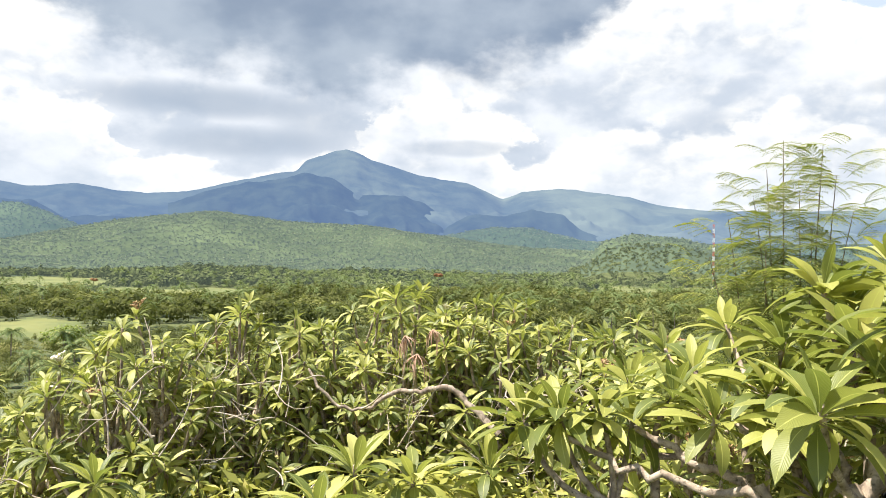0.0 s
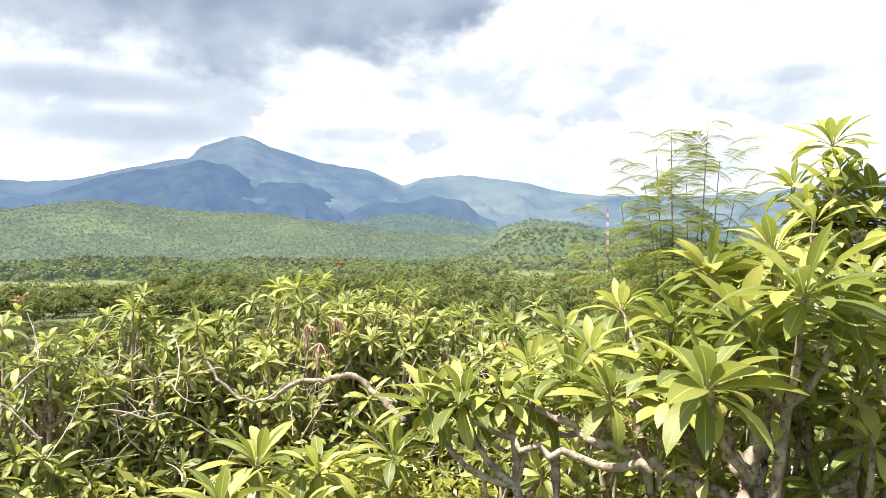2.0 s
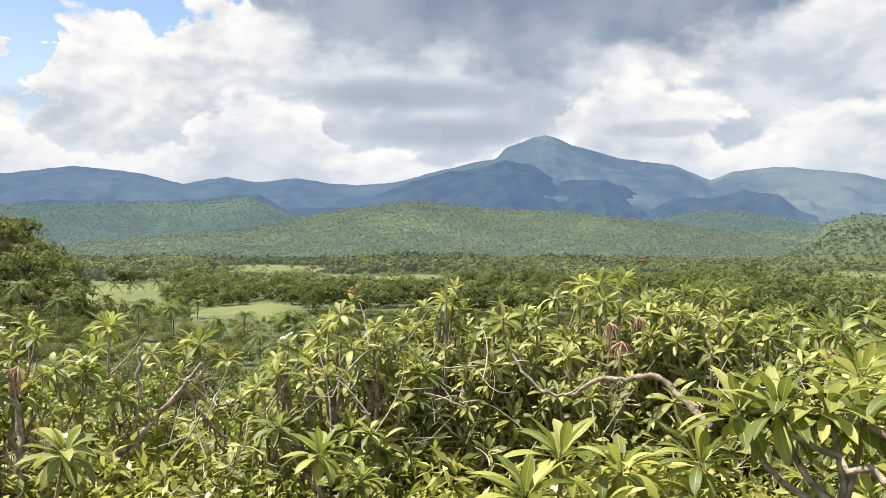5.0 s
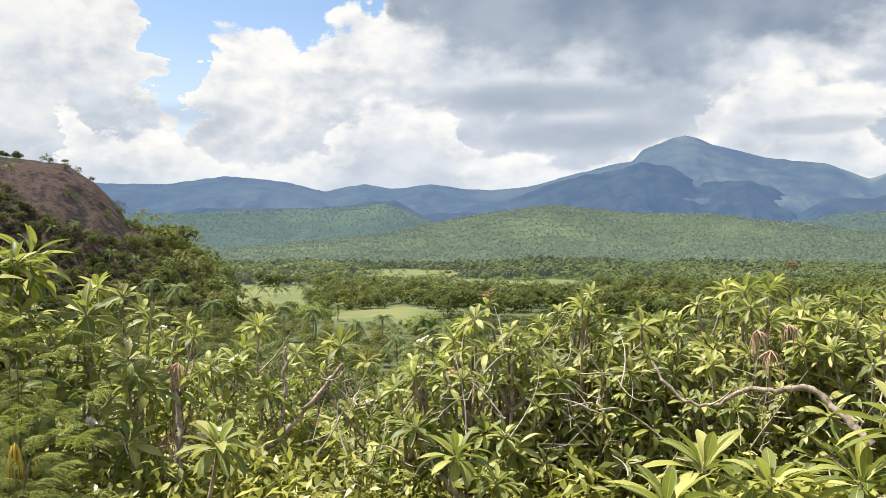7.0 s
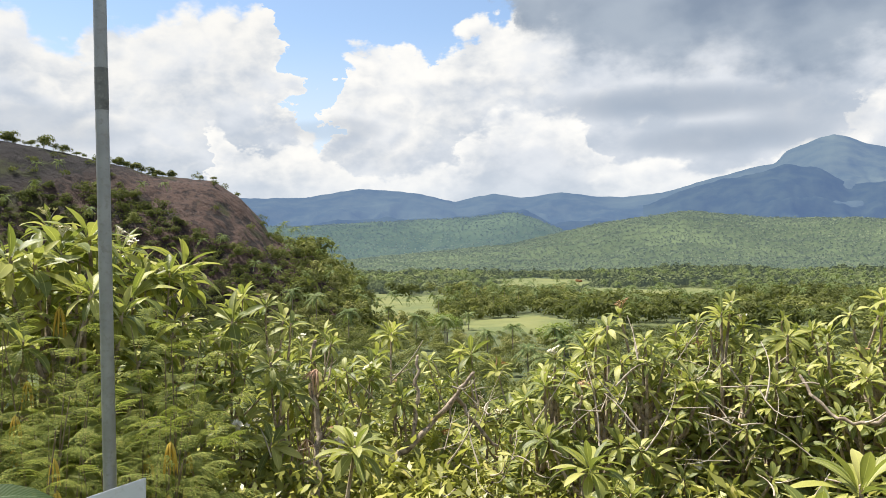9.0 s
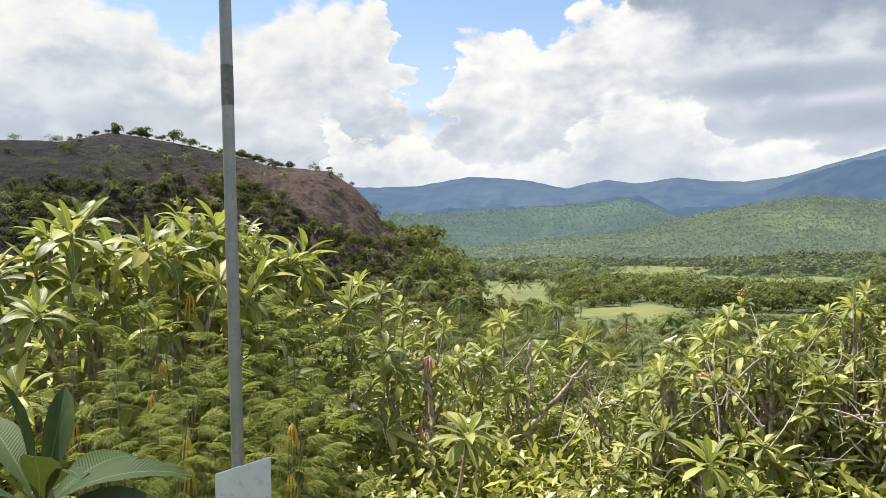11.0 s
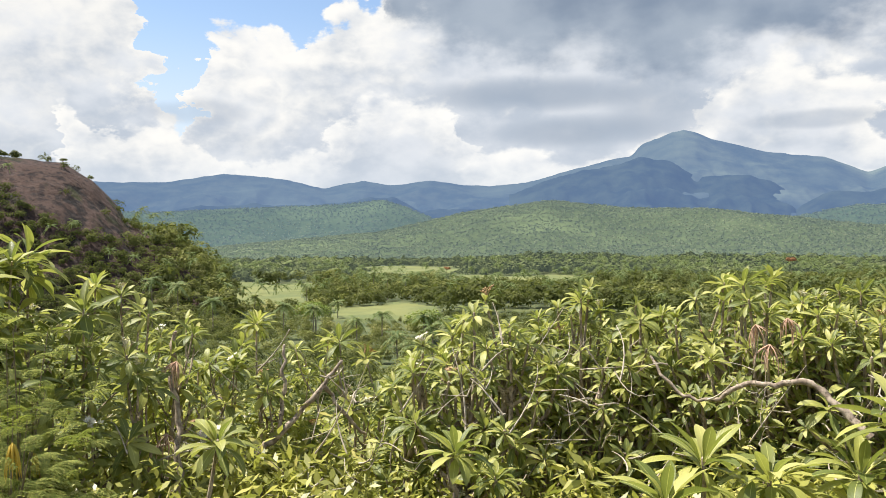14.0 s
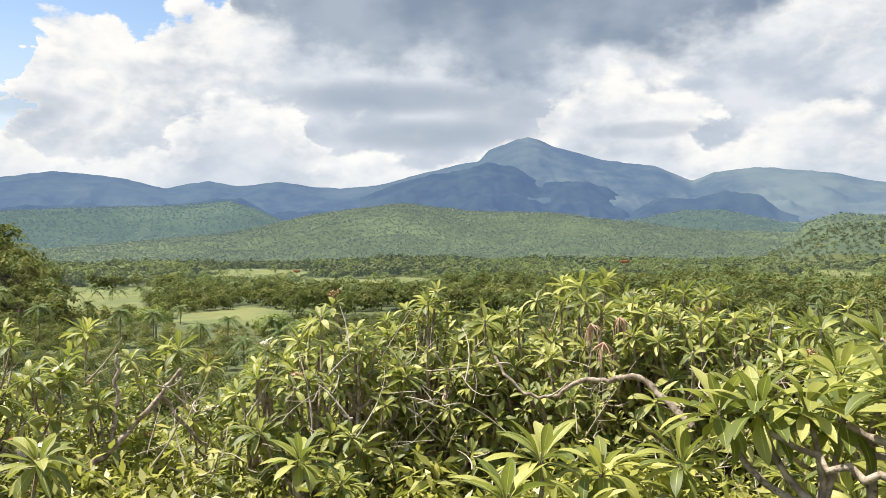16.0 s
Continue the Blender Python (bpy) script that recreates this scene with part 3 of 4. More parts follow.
def palm_crown(b, top, g, n=15, length=3.6, detail=7):
    for i in range(n):
        a = i * 2.4 + g.uniform(-0.2, 0.2)
        lift = g.uniform(-0.5, 1.1)
        t = np.linspace(0, 1, detail)
        rad = length * (t * math.cos(lift * 0.7))
        z = length * (math.sin(lift) * t - 0.75 * t * t)
        ca, sa = math.cos(a), math.sin(a)
        mid = np.stack([top[0] + rad * ca, top[1] + rad * sa, top[2] + z], -1)
        wide = 0.75 * np.sin(np.pi * (0.08 + 0.92 * t) ** 0.7) * length / 3.6
        side = np.array([-sa, ca, 0])
        left, right = mid + side * wide[:, None] - [0, 0, 0.35] * wide[:, None], mid - side * wide[:, None] - [0, 0, 0.35] * wide[:, None]
        # leaflets: every other strip left open
        for k in range(detail - 1):
            for edge in (left, right):
                c = mid[k] * 0.45 + mid[k + 1] * 0.55
                b.add([mid[k], c, edge[k] * 0.3 + edge[k + 1] * 0.7], [[0, 1, 2]])
                b.add([c, mid[k + 1], edge[k + 1] * 0.5 + edge[min(k + 2, detail - 1)] * 0.5], [[0, 1, 2]])


def trees_between(r0, r1, cell, a0=-60, a1=52):
    n = int(2 * r1 / cell)
    gx, gy = np.meshgrid(np.arange(-n // 2, n // 2), np.arange(0, n // 2), indexing="ij")
    x = (gx.ravel() + rng.uniform(-0.45, 0.45, gx.size)) * cell
    y = (gy.ravel() + rng.uniform(-0.45, 0.45, gx.size)) * cell
    r, az = np.hypot(x, y), np.degrees(np.arctan2(x, y))
    ok = (r > r0) & (r < r1) & (az > a0) & (az < a1) & ~in_field(az, r, 0.2)
    return x[ok], y[ok], r[ok], az[ok]


def sight_room(r):
    """Height up to which the slope below the viewpoint is wooded."""
    return 1.6 - r * math.tan(radians(np.interp(r, [40, 110, 170, 230, 300], [11.5, 9.8, 7.5, 5.7, 4.5])))


def far_woods():
    near, palms, outer = Build(), Build(), Build()
    for r0, r1, cell, n, leaf, b in ((128, 300, 8.0, 620, 0.32, near), (300, 600, 8.2, 190, 0.6, near), (600, 1200, 9.6, 56, 1.25, outer)):
        x, y, r, az = trees_between(r0, r1, cell)
        z = land(x, y)
        fronts = in_field(az, r * 1.08) | in_field(az, r * 1.17) 
        bare = (az < -34.6) & (z > 1.6 + r * np.tan(np.radians(np.interp(az, [-75, -52, -46, -42, -40, -37, -35], [4.2, 4.6, 5.0, 3.6, 2.1, 0.8, 0.4])))) & (r < 640)
        for px, py, pz, pr, skip, before in zip(x, y, z, r, bare, fronts):
            if skip:
                continue
            grove = math.sin(px / 47.0 + 1.1 * math.sin(py / 71.0)) * math.sin(py / 59.0 + 0.8 * math.sin(px / 83.0))
            h, limit = rng.uniform(1.4, 4.6) + 3.2 * max(0.0, grove), 9.0
            if pr < 300 and px > -0.6 * py:
                room = sight_room(pr) - pz
                if room < 2:
                    continue
                h = min(h, max(1.2, room - 2.6))
                limit = 0.55 * room
            if pr < 640 and px < -0.65 * py:
                h, limit = rng.uniform(1.0, 3.2), rng.uniform(1.6, 3.2)
            if rng.uniform() < 0.22 and 280 < pr < 900 and not before:
                palm_crown(palms, (px, py, pz + rng.uniform(10, 16)), rng, 12, 3.6, 4)
            else:
                s = np.array([1, 1, 1.0]) * min(limit, rng.uniform(2.5, 5.2) * (1.0 + 0.4 * max(0.0, grove)) * (1.55 if rng.uniform() < 0.06 else 1.0))
                if before:
                    h, s = rng.uniform(0.4, 1.4), s * 0.55
                if pr > 930 and px > 0.38 * py:
                    h, s = rng.uniform(0.8, 3.0), s * 0.55
                tuft_crown(b, np.array([px, py, pz + h]), s, n, rng, leaf * float(s[0]) / 3.8, dim=0.5 if grove > 0.35 else 1.0)
    # low dense scrub on the flanks of the rock hill
    x, y, r, az = trees_between(245, 440, 3.9, -60, -28)
    z = land(x, y)
    bare = z > 1.6 + r * np.tan(np.radians(np.interp(az, [-75, -52, -46, -42, -40, -37, -35], [4.2, 4.6, 5.0, 3.6, 2.1, 0.8, 0.4])))
    for px, py, pz, skip in zip(x, y, z, bare):
        if not skip or rng.uniform() < 0.06:
            tuft_crown(near, np.array([px, py, pz + rng.uniform(0.4, 1.6)]), np.array([1, 1, 0.85]) * rng.uniform(1.5, 3.1), 110, rng, 0.38, dim=0.5)
    hills = near_hills = Build()
    hills_far = Build()
    for r0, r1, cell, size, hills in ((1180, 1950, 8.0, 3.0, hills), (1950, 2600, 12.0, 4.0, hills_far)):
        x, y, r, az = trees_between(r0, r1, cell, -42, 46)
        for px, py, pz in zip(x, y, land(x, y)):
            if rng.uniform() < 0.8:
                tuft_crown(hills, np.array([px, py, pz + 1.0]), np.array([1, 1, 0.8]) * size * rng.uniform(0.6, 1.4), 8, rng, size * 0.55)
    tagged(new("hill_woods", near_hills.mesh("hill_woods", HILL_WOODS)), "green woodland over the far hills, paled by haze put in as glow", "woods", kind="stuff")
    tagged(new("distant_woods", hills_far.mesh("distant_woods", HILL_WOODS_FAR)), "green woodland over the most distant hills, blued by haze put in as glow", "woods", kind="stuff")
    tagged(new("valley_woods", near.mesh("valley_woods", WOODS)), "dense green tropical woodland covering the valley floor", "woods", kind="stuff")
    tagged(new("outer_woods", outer.mesh("outer_woods", OUTER_WOODS)), "green woodland at the far side of the valley, greyed by haze put in as glow", "woods", kind="stuff")
    tagged(new("valley_palms", palms.mesh("valley_palms", PALM_LEAF)), "coconut palms standing among the valley woodland", "palms", kind="stuff")


far_woods()


def broadleaf_kinds():
    kinds = []
    for i in range(6):
        g = np.random.default_rng(100 + i)
        crown, trunk = Build(), Build()
        tuft_crown(crown, np.array([0, 0, 5.2]), np.array([3.2, 3.2, 2.9]) * g.uniform(0.85, 1.1), 900, g, 0.34)
        tube(trunk, bez((0, 0, -1), (0.3, 0.1, 2), (g.uniform(-0.5, 0.5), 0, 5)), np.linspace(0.28, 0.09, 7))
        for _ in range(4):
            tube(trunk, bez((0.15, 0.05, 2.2), (g.uniform(-1, 1), g.uniform(-1, 1), 3.6), (g.uniform(-2, 2), g.uniform(-2, 2), 5.5)), np.linspace(0.14, 0.04, 7), 5)
        kinds.append((crown.mesh("crown", TREE_LEAF), trunk.mesh("trunk", TRUNK)))
    return kinds


def near_woods():
    kinds = broadleaf_kinds()
    x, y, r, az = trees_between(36, 128, 8.2)
    z = land(x, y)
    for px, py, pz, pr, pa in zip(x, y, z, r, az):
        # keep crowns below the sight line over the nearer slope
        room = sight_room(pr) - pz
        if pa < -31:
            room = 4.5
        s = min(rng.uniform(0.8, 1.35), room / 8.2)
        if s < 0.3:
            continue
        if rng.uniform() < 0.2 and room > 7 and pr > 90:
            continue
        crown, trunk = kinds[rng.integers(6)]
        t = thing("broadleaf_tree", (px, py, pz), "leafy green tropical tree with a rounded crown on the slope", "tree", "trees of the valley")
        t.scale = (s, s, s)
        t.rotation_euler = (0, 0, rng.uniform(0, 6.28))
        child("crown", crown, t)
        child("trunk", trunk, t)


near_woods()


def palms():
    kinds = []
    for i in range(4):
        g = np.random.default_rng(200 + i)
        crown, trunk = Build(), Build()
        palm_crown(crown, (0, 0, 0), g, 18, 3.6, 9)
        tube(trunk, bez((0, 0, -9.5), (g.uniform(-0.5, 0.5), 0.3, -5), (0, 0, 0.1)), np.linspace(0.2, 0.12, 7), 7)
        kinds.append((crown.mesh("crown", PALM_LEAF), trunk.mesh("trunk", TRUNK)))
    spots = [(-15.2, -7.6, 150), (-16.6, -7.0, 170), (-13.9, -6.4, 165), (-17.6, -5.4, 215), (-14.6, -5.5, 225), (-12.5, -5.9, 200), (-19.5, -5.7, 210), (-22.5, -4.8, 235), (-24.6, -4.6, 240), (-26.6, -4.0, 260), (-20.8, -4.5, 300), (-29.5, -4.2, 250), (-11.0, -4.9, 240),
             (-20.2, -2.7, 450), (-19.0, -2.9, 420), (-17.2, -2.8, 400), (-18.2, -2.6, 440), (-15.9, -2.7, 410), (-23.0, -3.2, 390), (24.5, -3.5, 300), (26.0, -3.6, 280), (27.5, -3.3, 310), (23.2, -3.8, 270), (30.0, -3.3, 300), (-31.8, -3.0, 260), (-33.5, -2.6, 250)]
    for az, el, d in spots:
        c = polar(az, el + 0.35, d)
        ground_z = float(land(np.array([c[0]]), np.array([c[1]]))[0])
        crown, trunk = kinds[rng.integers(4)]
        t = thing("coconut_palm", (c[0], c[1], c[2]), "coconut palm with drooping feathery fronds in the valley", "palm", "valley palms")
        t.rotation_euler = (0, 0, rng.uniform(0, 6.28))
        k = rng.uniform(1.15, 1.45)
        child("crown", crown, t, Matrix.Scale(k, 4))
        child("trunk", trunk, t, Matrix.Diagonal((1, 1, max(0.5, (c[2] - ground_z + 0.5) / 9.5), 1)))


palms()


# ---- single trees of another colour ----
def special_trees():
    g = np.random.default_rng(210)
    for name, az, el, d, s, mat, label in (("flame_tree", 10.7, -1.25, 520, 0.6, ORANGE, "orange-flowering tree among the green woods"), ("flame_tree", -12.9, -1.9, 760, 0.7, ORANGE, "reddish flowering tree at the edge of a field"),
                                           ("lime_tree", -22.4, -4.7, 250, 1.35, LIME_LEAF, "rounded bright lime-green tree below the field"), ("lime_tree", -14.5, -5.4, 230, 1.2, LIME_LEAF, "rounded bright lime-green tree among palms")):
        c = polar(az, el, d)
        gz = float(land(np.array([c[0]]), np.array([c[1]]))[0])
        t = thing(name, (c[0], c[1], gz), label, "tree")
        crown, trunk = Build(), Build()
        high = max(4.0, c[2] - gz)
        tuft_crown(crown, np.array([0, 0, high]), np.array([4.2, 4.2, 3.4]) * s, 900, g, 0.42)
        tube(trunk, bez((0, 0, -1), (0.3, 0, high * 0.5), (0, 0, high)), np.linspace(0.35, 0.12, 7))
        child("crown", crown.mesh("crown", mat), t)
        child("trunk", trunk.mesh("trunk", TRUNK), t)


special_trees()


# ---- lattice mast beyond the slope ----
def mast():
    foot = polar(30.0, -1.6, 900)
    gz = float(land(np.array([foot[0]]), np.array([foot[1]]))[0])
    top = polar(30.0, 2.7, 900)[2]
    t = thing("lattice_mast", (foot[0], foot[1], gz), "slim red and white lattice mast among the trees", "mast")
    high, n = top - gz, 14
    for k, mat in enumerate((WHITE_PAINT, RED_PAINT)):
        b = Build()
        for i in range(k, n, 2):
            z0, z1 = high * i / n, high * (i + 1) / n
            for q in range(3):
                a, a2 = q * 2.094, (q + 1) * 2.094
                r = 1.1
                p = np.array([r * math.cos(a), r * math.sin(a), 0])
                p2 = np.array([r * math.cos(a2), r * math.sin(a2), 0])
                tube(b, [p + [0, 0, z0], p + [0, 0, z1]], [0.16, 0.16], 4)
                tube(b, [p + [0, 0, z0], p2 + [0, 0, z1]], [0.09, 0.09], 4)
        child("section", b.mesh("section", mat), t)


WHITE_PAINT = mottled("white_mast_paint", (0.7, 0.7, 0.7), (0.8, 0.8, 0.8), 1, 0.5)
RED_PAINT = mottled("red_mast_paint", (0.45, 0.09, 0.06), (0.5, 0.12, 0.08), 1, 0.5)
mast()

# ---- frangipani ----
def leaf_mesh(length, width, arch, fold, stations=8):
    """Long frangipani blade: pointed, folded along its midrib, arching over. Lies along +x, face up."""
    t = np.linspace(0, 1, stations)
    q = np.clip((t - 0.07) / 0.93, 0, 1)
    w = width * np.sin(np.pi * q ** 1.15) ** 0.85 + 0.012
    w[-1] = 0.001
    a = arch * t
    x = np.cumsum(np.concatenate([[0], np.cos((a[1:] + a[:-1]) / 2)])) * length / (stations - 1)
    z = -np.cumsum(np.concatenate([[0], np.sin((a[1:] + a[:-1]) / 2)])) * length / (stations - 1)
    v, uv = [], []
    for i in range(stations):
        ripple = 0.004 * math.sin(i * 2.1)
        for s in (-1, 0, 1):
            v.append((x[i], s * w[i] * math.cos(fold), z[i] + abs(s) * w[i] * math.sin(fold) + s * ripple))
            uv.append((t[i], 0.5 + 0.5 * s))
    f = []
    for i in range(stations - 1):
        for j in (0, 1):
            f.append((3 * i + j, 3 * i + 3 + j, 3 * i + 4 + j, 3 * i + 1 + j))
    return np.array(v), np.array(f), np.array(uv)


LEAF_FORMS = [leaf_mesh(1.0, w, a, f) for w, a, f in ((0.128, 0.7, 0.32), (0.138, 1.0, 0.25), (0.116, 0.4, 0.42), (0.132, 1.3, 0.28))]
LEAVES = []
for form in LEAF_FORMS:
    fb = Build()
    fb.add(*form)
    LEAVES.append(fb.mesh("leaf", PLUM))


SHADED_LEAVES = []
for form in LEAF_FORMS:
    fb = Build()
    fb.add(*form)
    SHADED_LEAVES.append(fb.mesh("leaf", SHADED_LEAF))


def leaf_poses(g, n=15, size=0.3):
    """The whorl of a shoot: young upright blades in the middle, old ones spread and drooping."""
    out = []
    for i in range(n):
        q = i / (n - 1)
        lift = 76 - 98 * q ** 0.9 + g.uniform(-9, 9)
        k = size * (0.55 + 0.5 * math.sin(math.pi * (0.15 + 0.7 * q))) * g.uniform(0.9, 1.1)
        m = pose(0, 0, -0.05 * q * size / 0.3, 0, 0, i * 137.5 + g.uniform(-14, 14)) @ pose(0.012, 0, 0, g.uniform(-18, 18), -lift, 0) @ Matrix.Scale(k, 4)
        out.append((int(g.integers(4)), m))
    return out


def whorl_mesh(seed, n, size):
    g = np.random.default_rng(seed)
    b = Build()
    for k, m in leaf_poses(g, n, size):
        v, f, uv = LEAF_FORMS[k]
        mm = np.array(m)
        b.add(v @ mm[:3, :3].T + mm[:3, 3], f, uv)
    return b.mesh("leaf_whorl", PLUM)


WHORLS = [whorl_mesh(300 + i, n, s) for i, (n, s) in enumerate(((17, 0.25), (15, 0.23), (19, 0.26), (14, 0.21), (16, 0.28), (18, 0.24), (13, 0.22), (20, 0.23), (12, 0.18), (15, 0.27)))]


def flower_mesh(seed, dried):
    g = np.random.default_rng(seed)
    b = Build()
    for i in range(9):
        c = g.normal(0, 1, 3) * [0.035, 0.035, 0.018] + [0, 0, 0.03]
        tube(b, bez((0, 0, -0.05), (c[0] * 0.3, c[1] * 0.3, 0), c, 4), [0.003] * 4, 4)
        for k in range(5):
            a = k * 1.257 + i
            d = np.array([math.cos(a), math.sin(a), 0.5])
            s = np.array([-math.sin(a), math.cos(a), 0.25])
            b.add([c, c + d * 0.018 - s * 0.011, c + d * 0.034, c + d * 0.018 + s * 0.011], [[0, 1, 2, 3]])
    return b.mesh("blossom", DRIED if dried else PETAL)


FLOWERS = [flower_mesh(400 + i, i == 3) for i in range(4)]


def tilt(p, lean_x, lean_y, turn, k=1.0):
    return Matrix.Translation(p) @ pose(0, 0, 0, lean_x, lean_y, 0) @ pose(0, 0, 0, 0, 0, turn) @ Matrix.Scale(k, 4)


def frangipani(base, tips, label, heroes=(), limbs=(), bloom=0.12, thick=1.0, seed=1, forms=None):
    """A frangipani: forking pale limbs from the base to each tip, and a whorl of leaves on every tip."""
    g = np.random.default_rng(seed)
    base = np.asarray(base, float)
    t = thing("frangipani_tree", tuple(base), label, "tree", "frangipani trees on the slope")
    wood = Build()
    ends = [np.asarray(p, float) - base for p, _ in tips] + [np.asarray(p, float) - base for p, _ in heroes]
    fork = np.array([g.uniform(-0.1, 0.1), g.uniform(-0.1, 0.1), 0.35 * np.mean([e[2] for e in ends])])
    tube(wood, bez((0, 0, -0.35), (g.uniform(-0.15, 0.15), g.uniform(-0.15, 0.15), fork[2] * 0.5), fork, 6), np.linspace(0.1, 0.075, 6) * thick, 9)
    left = list(range(len(ends)))
    ang = [math.atan2(ends[i][1] - fork[1], ends[i][0] - fork[0]) for i in left]
    left.sort(key=lambda i: ang[i])
    k = max(3, min(7, len(ends) // 6))
    for chunk in np.array_split(np.array(left), k):
        if not len(chunk):
            continue
        mid = np.mean([ends[i] for i in chunk], axis=0)
        knee = fork + (mid - fork) * [0.5, 0.5, 0.38] + g.normal(0, 0.07, 3)
        elbow = fork + (knee - fork) * [0.65, 0.65, 0.2]
        tube(wood, bez(fork, elbow, knee, 7), np.linspace(0.06, 0.042, 7) * thick, 8)
        order = sorted(chunk, key=lambda i: ends[i][2])
        for pair in np.array_split(np.array(order), max(1, len(order) // 3)):
            if not len(pair):
                continue
            m2 = np.mean([ends[i] for i in pair], axis=0)
            joint = knee + (m2 - knee) * [0.72, 0.72, 0.68] + g.normal(0, 0.05, 3)
            tube(wood, bez(knee, knee + (joint - knee) * [0.7, 0.7, 0.15] + g.normal(0, 0.03, 3), joint, 6), np.linspace(0.036, 0.026, 6) * thick, 7)
            for i in pair:
                e = ends[i]
                tube(wood, bez(joint, joint + (e - joint) * [0.7, 0.7, 0.25] + g.normal(0, 0.03, 3), e + [0, 0, 0.01], 6), np.linspace(0.023, 0.014, 6) * thick, 6)
    for pts, r0, r1 in limbs:
        pts = np.asarray(pts) - base
        tt = np.linspace(0, 1, len(pts))
        fine = np.linspace(0, 1, len(pts) * 4)
        path = np.stack([np.interp(fine, tt, pts[:, c]) for c in range(3)], -1)
        path[1:-1] = (path[:-2] + 2 * path[1:-1] + path[2:]) / 4
        path[1:-1] = (path[:-2] + 2 * path[1:-1] + path[2:]) / 4
        tube(wood, path + g.normal(0, 0.010, path.shape), np.linspace(r0, r1, len(path)) * g.uniform(0.85, 1.2, len(path)), 9)
    child("trunk", wood.mesh("trunk", BARK), t, label="pale grey-brown forking limbs")
    for p, size in tips:
        q = np.asarray(p) - base
        away = q[:2] / (np.linalg.norm(q[:2]) + 0.3)
        me = WHORLS[g.integers(len(WHORLS))]
        child("leaf_whorl", me, t, tilt(q, -away[1] * 28 + g.uniform(-12, 12), away[0] * 28 + g.uniform(-12, 12), g.uniform(0, 360), size))
        if g.uniform() < bloom:
            child("blossom", FLOWERS[g.integers(4)], t, tilt(q + [0, 0, 0.1 * size], g.uniform(-30, 30), g.uniform(-30, 30), 0, g.uniform(0.5, 0.75)), "creamy white blossoms")
    for p, size in heroes:
        q = np.asarray(p) - base
        w = new("leaf_whorl")
        w.parent = t
        w.matrix_local = tilt(q, g.uniform(-10, 8), g.uniform(-12, 12), g.uniform(0, 360), 1.0)
        for kind, m in leaf_poses(g, int(g.integers(20, 27)), size * 0.76):
            child("leaf", (forms or LEAVES)[kind], w, m)
    return t


def ground_at(x, y):
    return float(land(np.array([float(x)]), np.array([float(y)]))[0])


def crown_tips(az, d, top_el, rx, rz, n, seed, size=(0.42, 0.8)):
    """Tips scattered over the upper shell of a crown."""
    g = np.random.default_rng(seed)
    top = polar(az, top_el, d)
    c = top - [0, 0, rz]
    out, tries = [], 0
    while len(out) < n and tries < 4000:
        tries += 1
        v = g.normal(0, 1, 3)
        v /= np.linalg.norm(v)
        if v[2] < -0.3:
            continue
        p = c + v * [rx, rx, rz] * g.uniform(0.6, 1.0)
        if all(np.linalg.norm(p - q) > 0.115 for q, _ in out):
            out.append((p, g.uniform(*size)))
    return out, c


# azimuth, distance, elevation of the top, crown radius, crown depth, shoots, bloom
TREES = [(-10.0, 6.3, -3.9, 0.95, 1.5, 75, 0.12), (-2.0, 6.9, -2.7, 1.1, 1.6, 100, 0.08), (7.5, 7.0, -1.6, 1.2, 1.7, 110, 0.06), (16.0, 6.8, -1.9, 1.15, 1.6, 105, 0.05), (23.0, 6.6, -3.6, 0.95, 1.5, 75, 0.06),
         (-21.0, 7.2, -5.6, 0.7, 0.9, 18, 0.3), (-28.5, 6.7, -4.2, 0.75, 1.1, 26, 0.25), (-36.5, 6.0, -0.9, 0.85, 1.5, 55, 0.25), (-43.5, 5.6, 2.6, 0.6, 1.4, 34, 0.25), (-53.5, 4.9, 4.8, 1.05, 1.5, 85, 0.15),
         (39.0, 3.3, -3.5, 0.45, 0.5, 5, 0.1), (45.2, 4.6, 7.0, 0.42, 1.0, 34, 0.2), (27.5, 4.6, -5.0, 0.7, 1.2, 40, 0.1), (43.0, 3.5, -0.5, 0.5, 0.9, 20, 0.2), (48.5, 3.2, 1.0, 0.5, 1.0, 22, 0.2)]
HERO = {
    10: [(36.9, -8.5, 2.5, 0.36), (42.9, -2.0, 2.6, 0.36), (36.9, -0.8, 3.1, 0.28), (33.7, -7.6, 3.1, 0.29), (30.4, -9.6, 3.1, 0.3), (27.6, -8.3, 3.3, 0.29), (22.6, -9.6, 3.3, 0.3), (17.2, -10.4, 3.4, 0.33), (19.8, -10.0, 3.3, 0.31), (31.0, -3.6, 3.8, 0.28), (27.0, -5.4, 4.0, 0.27), (24.6, -7.5, 3.8, 0.27), (39.0, -4.0, 2.9, 0.32), (40.2, -5.6, 2.8, 0.32), (34.6, -4.6, 3.2, 0.3), (45.2, -3.5, 2.8, 0.32), (38.6, -1.8, 3.2, 0.3), (41.0, 0.6, 3.2, 0.28), (35.0, -9.8, 3.0, 0.3), (24.9, -10.2, 3.4, 0.3), (28.9, -6.6, 3.5, 0.3)],
}


def path_of(d, *places):
    return [polar(a, e, d + 0.05 * k) for k, (a, e) in enumerate(places)]


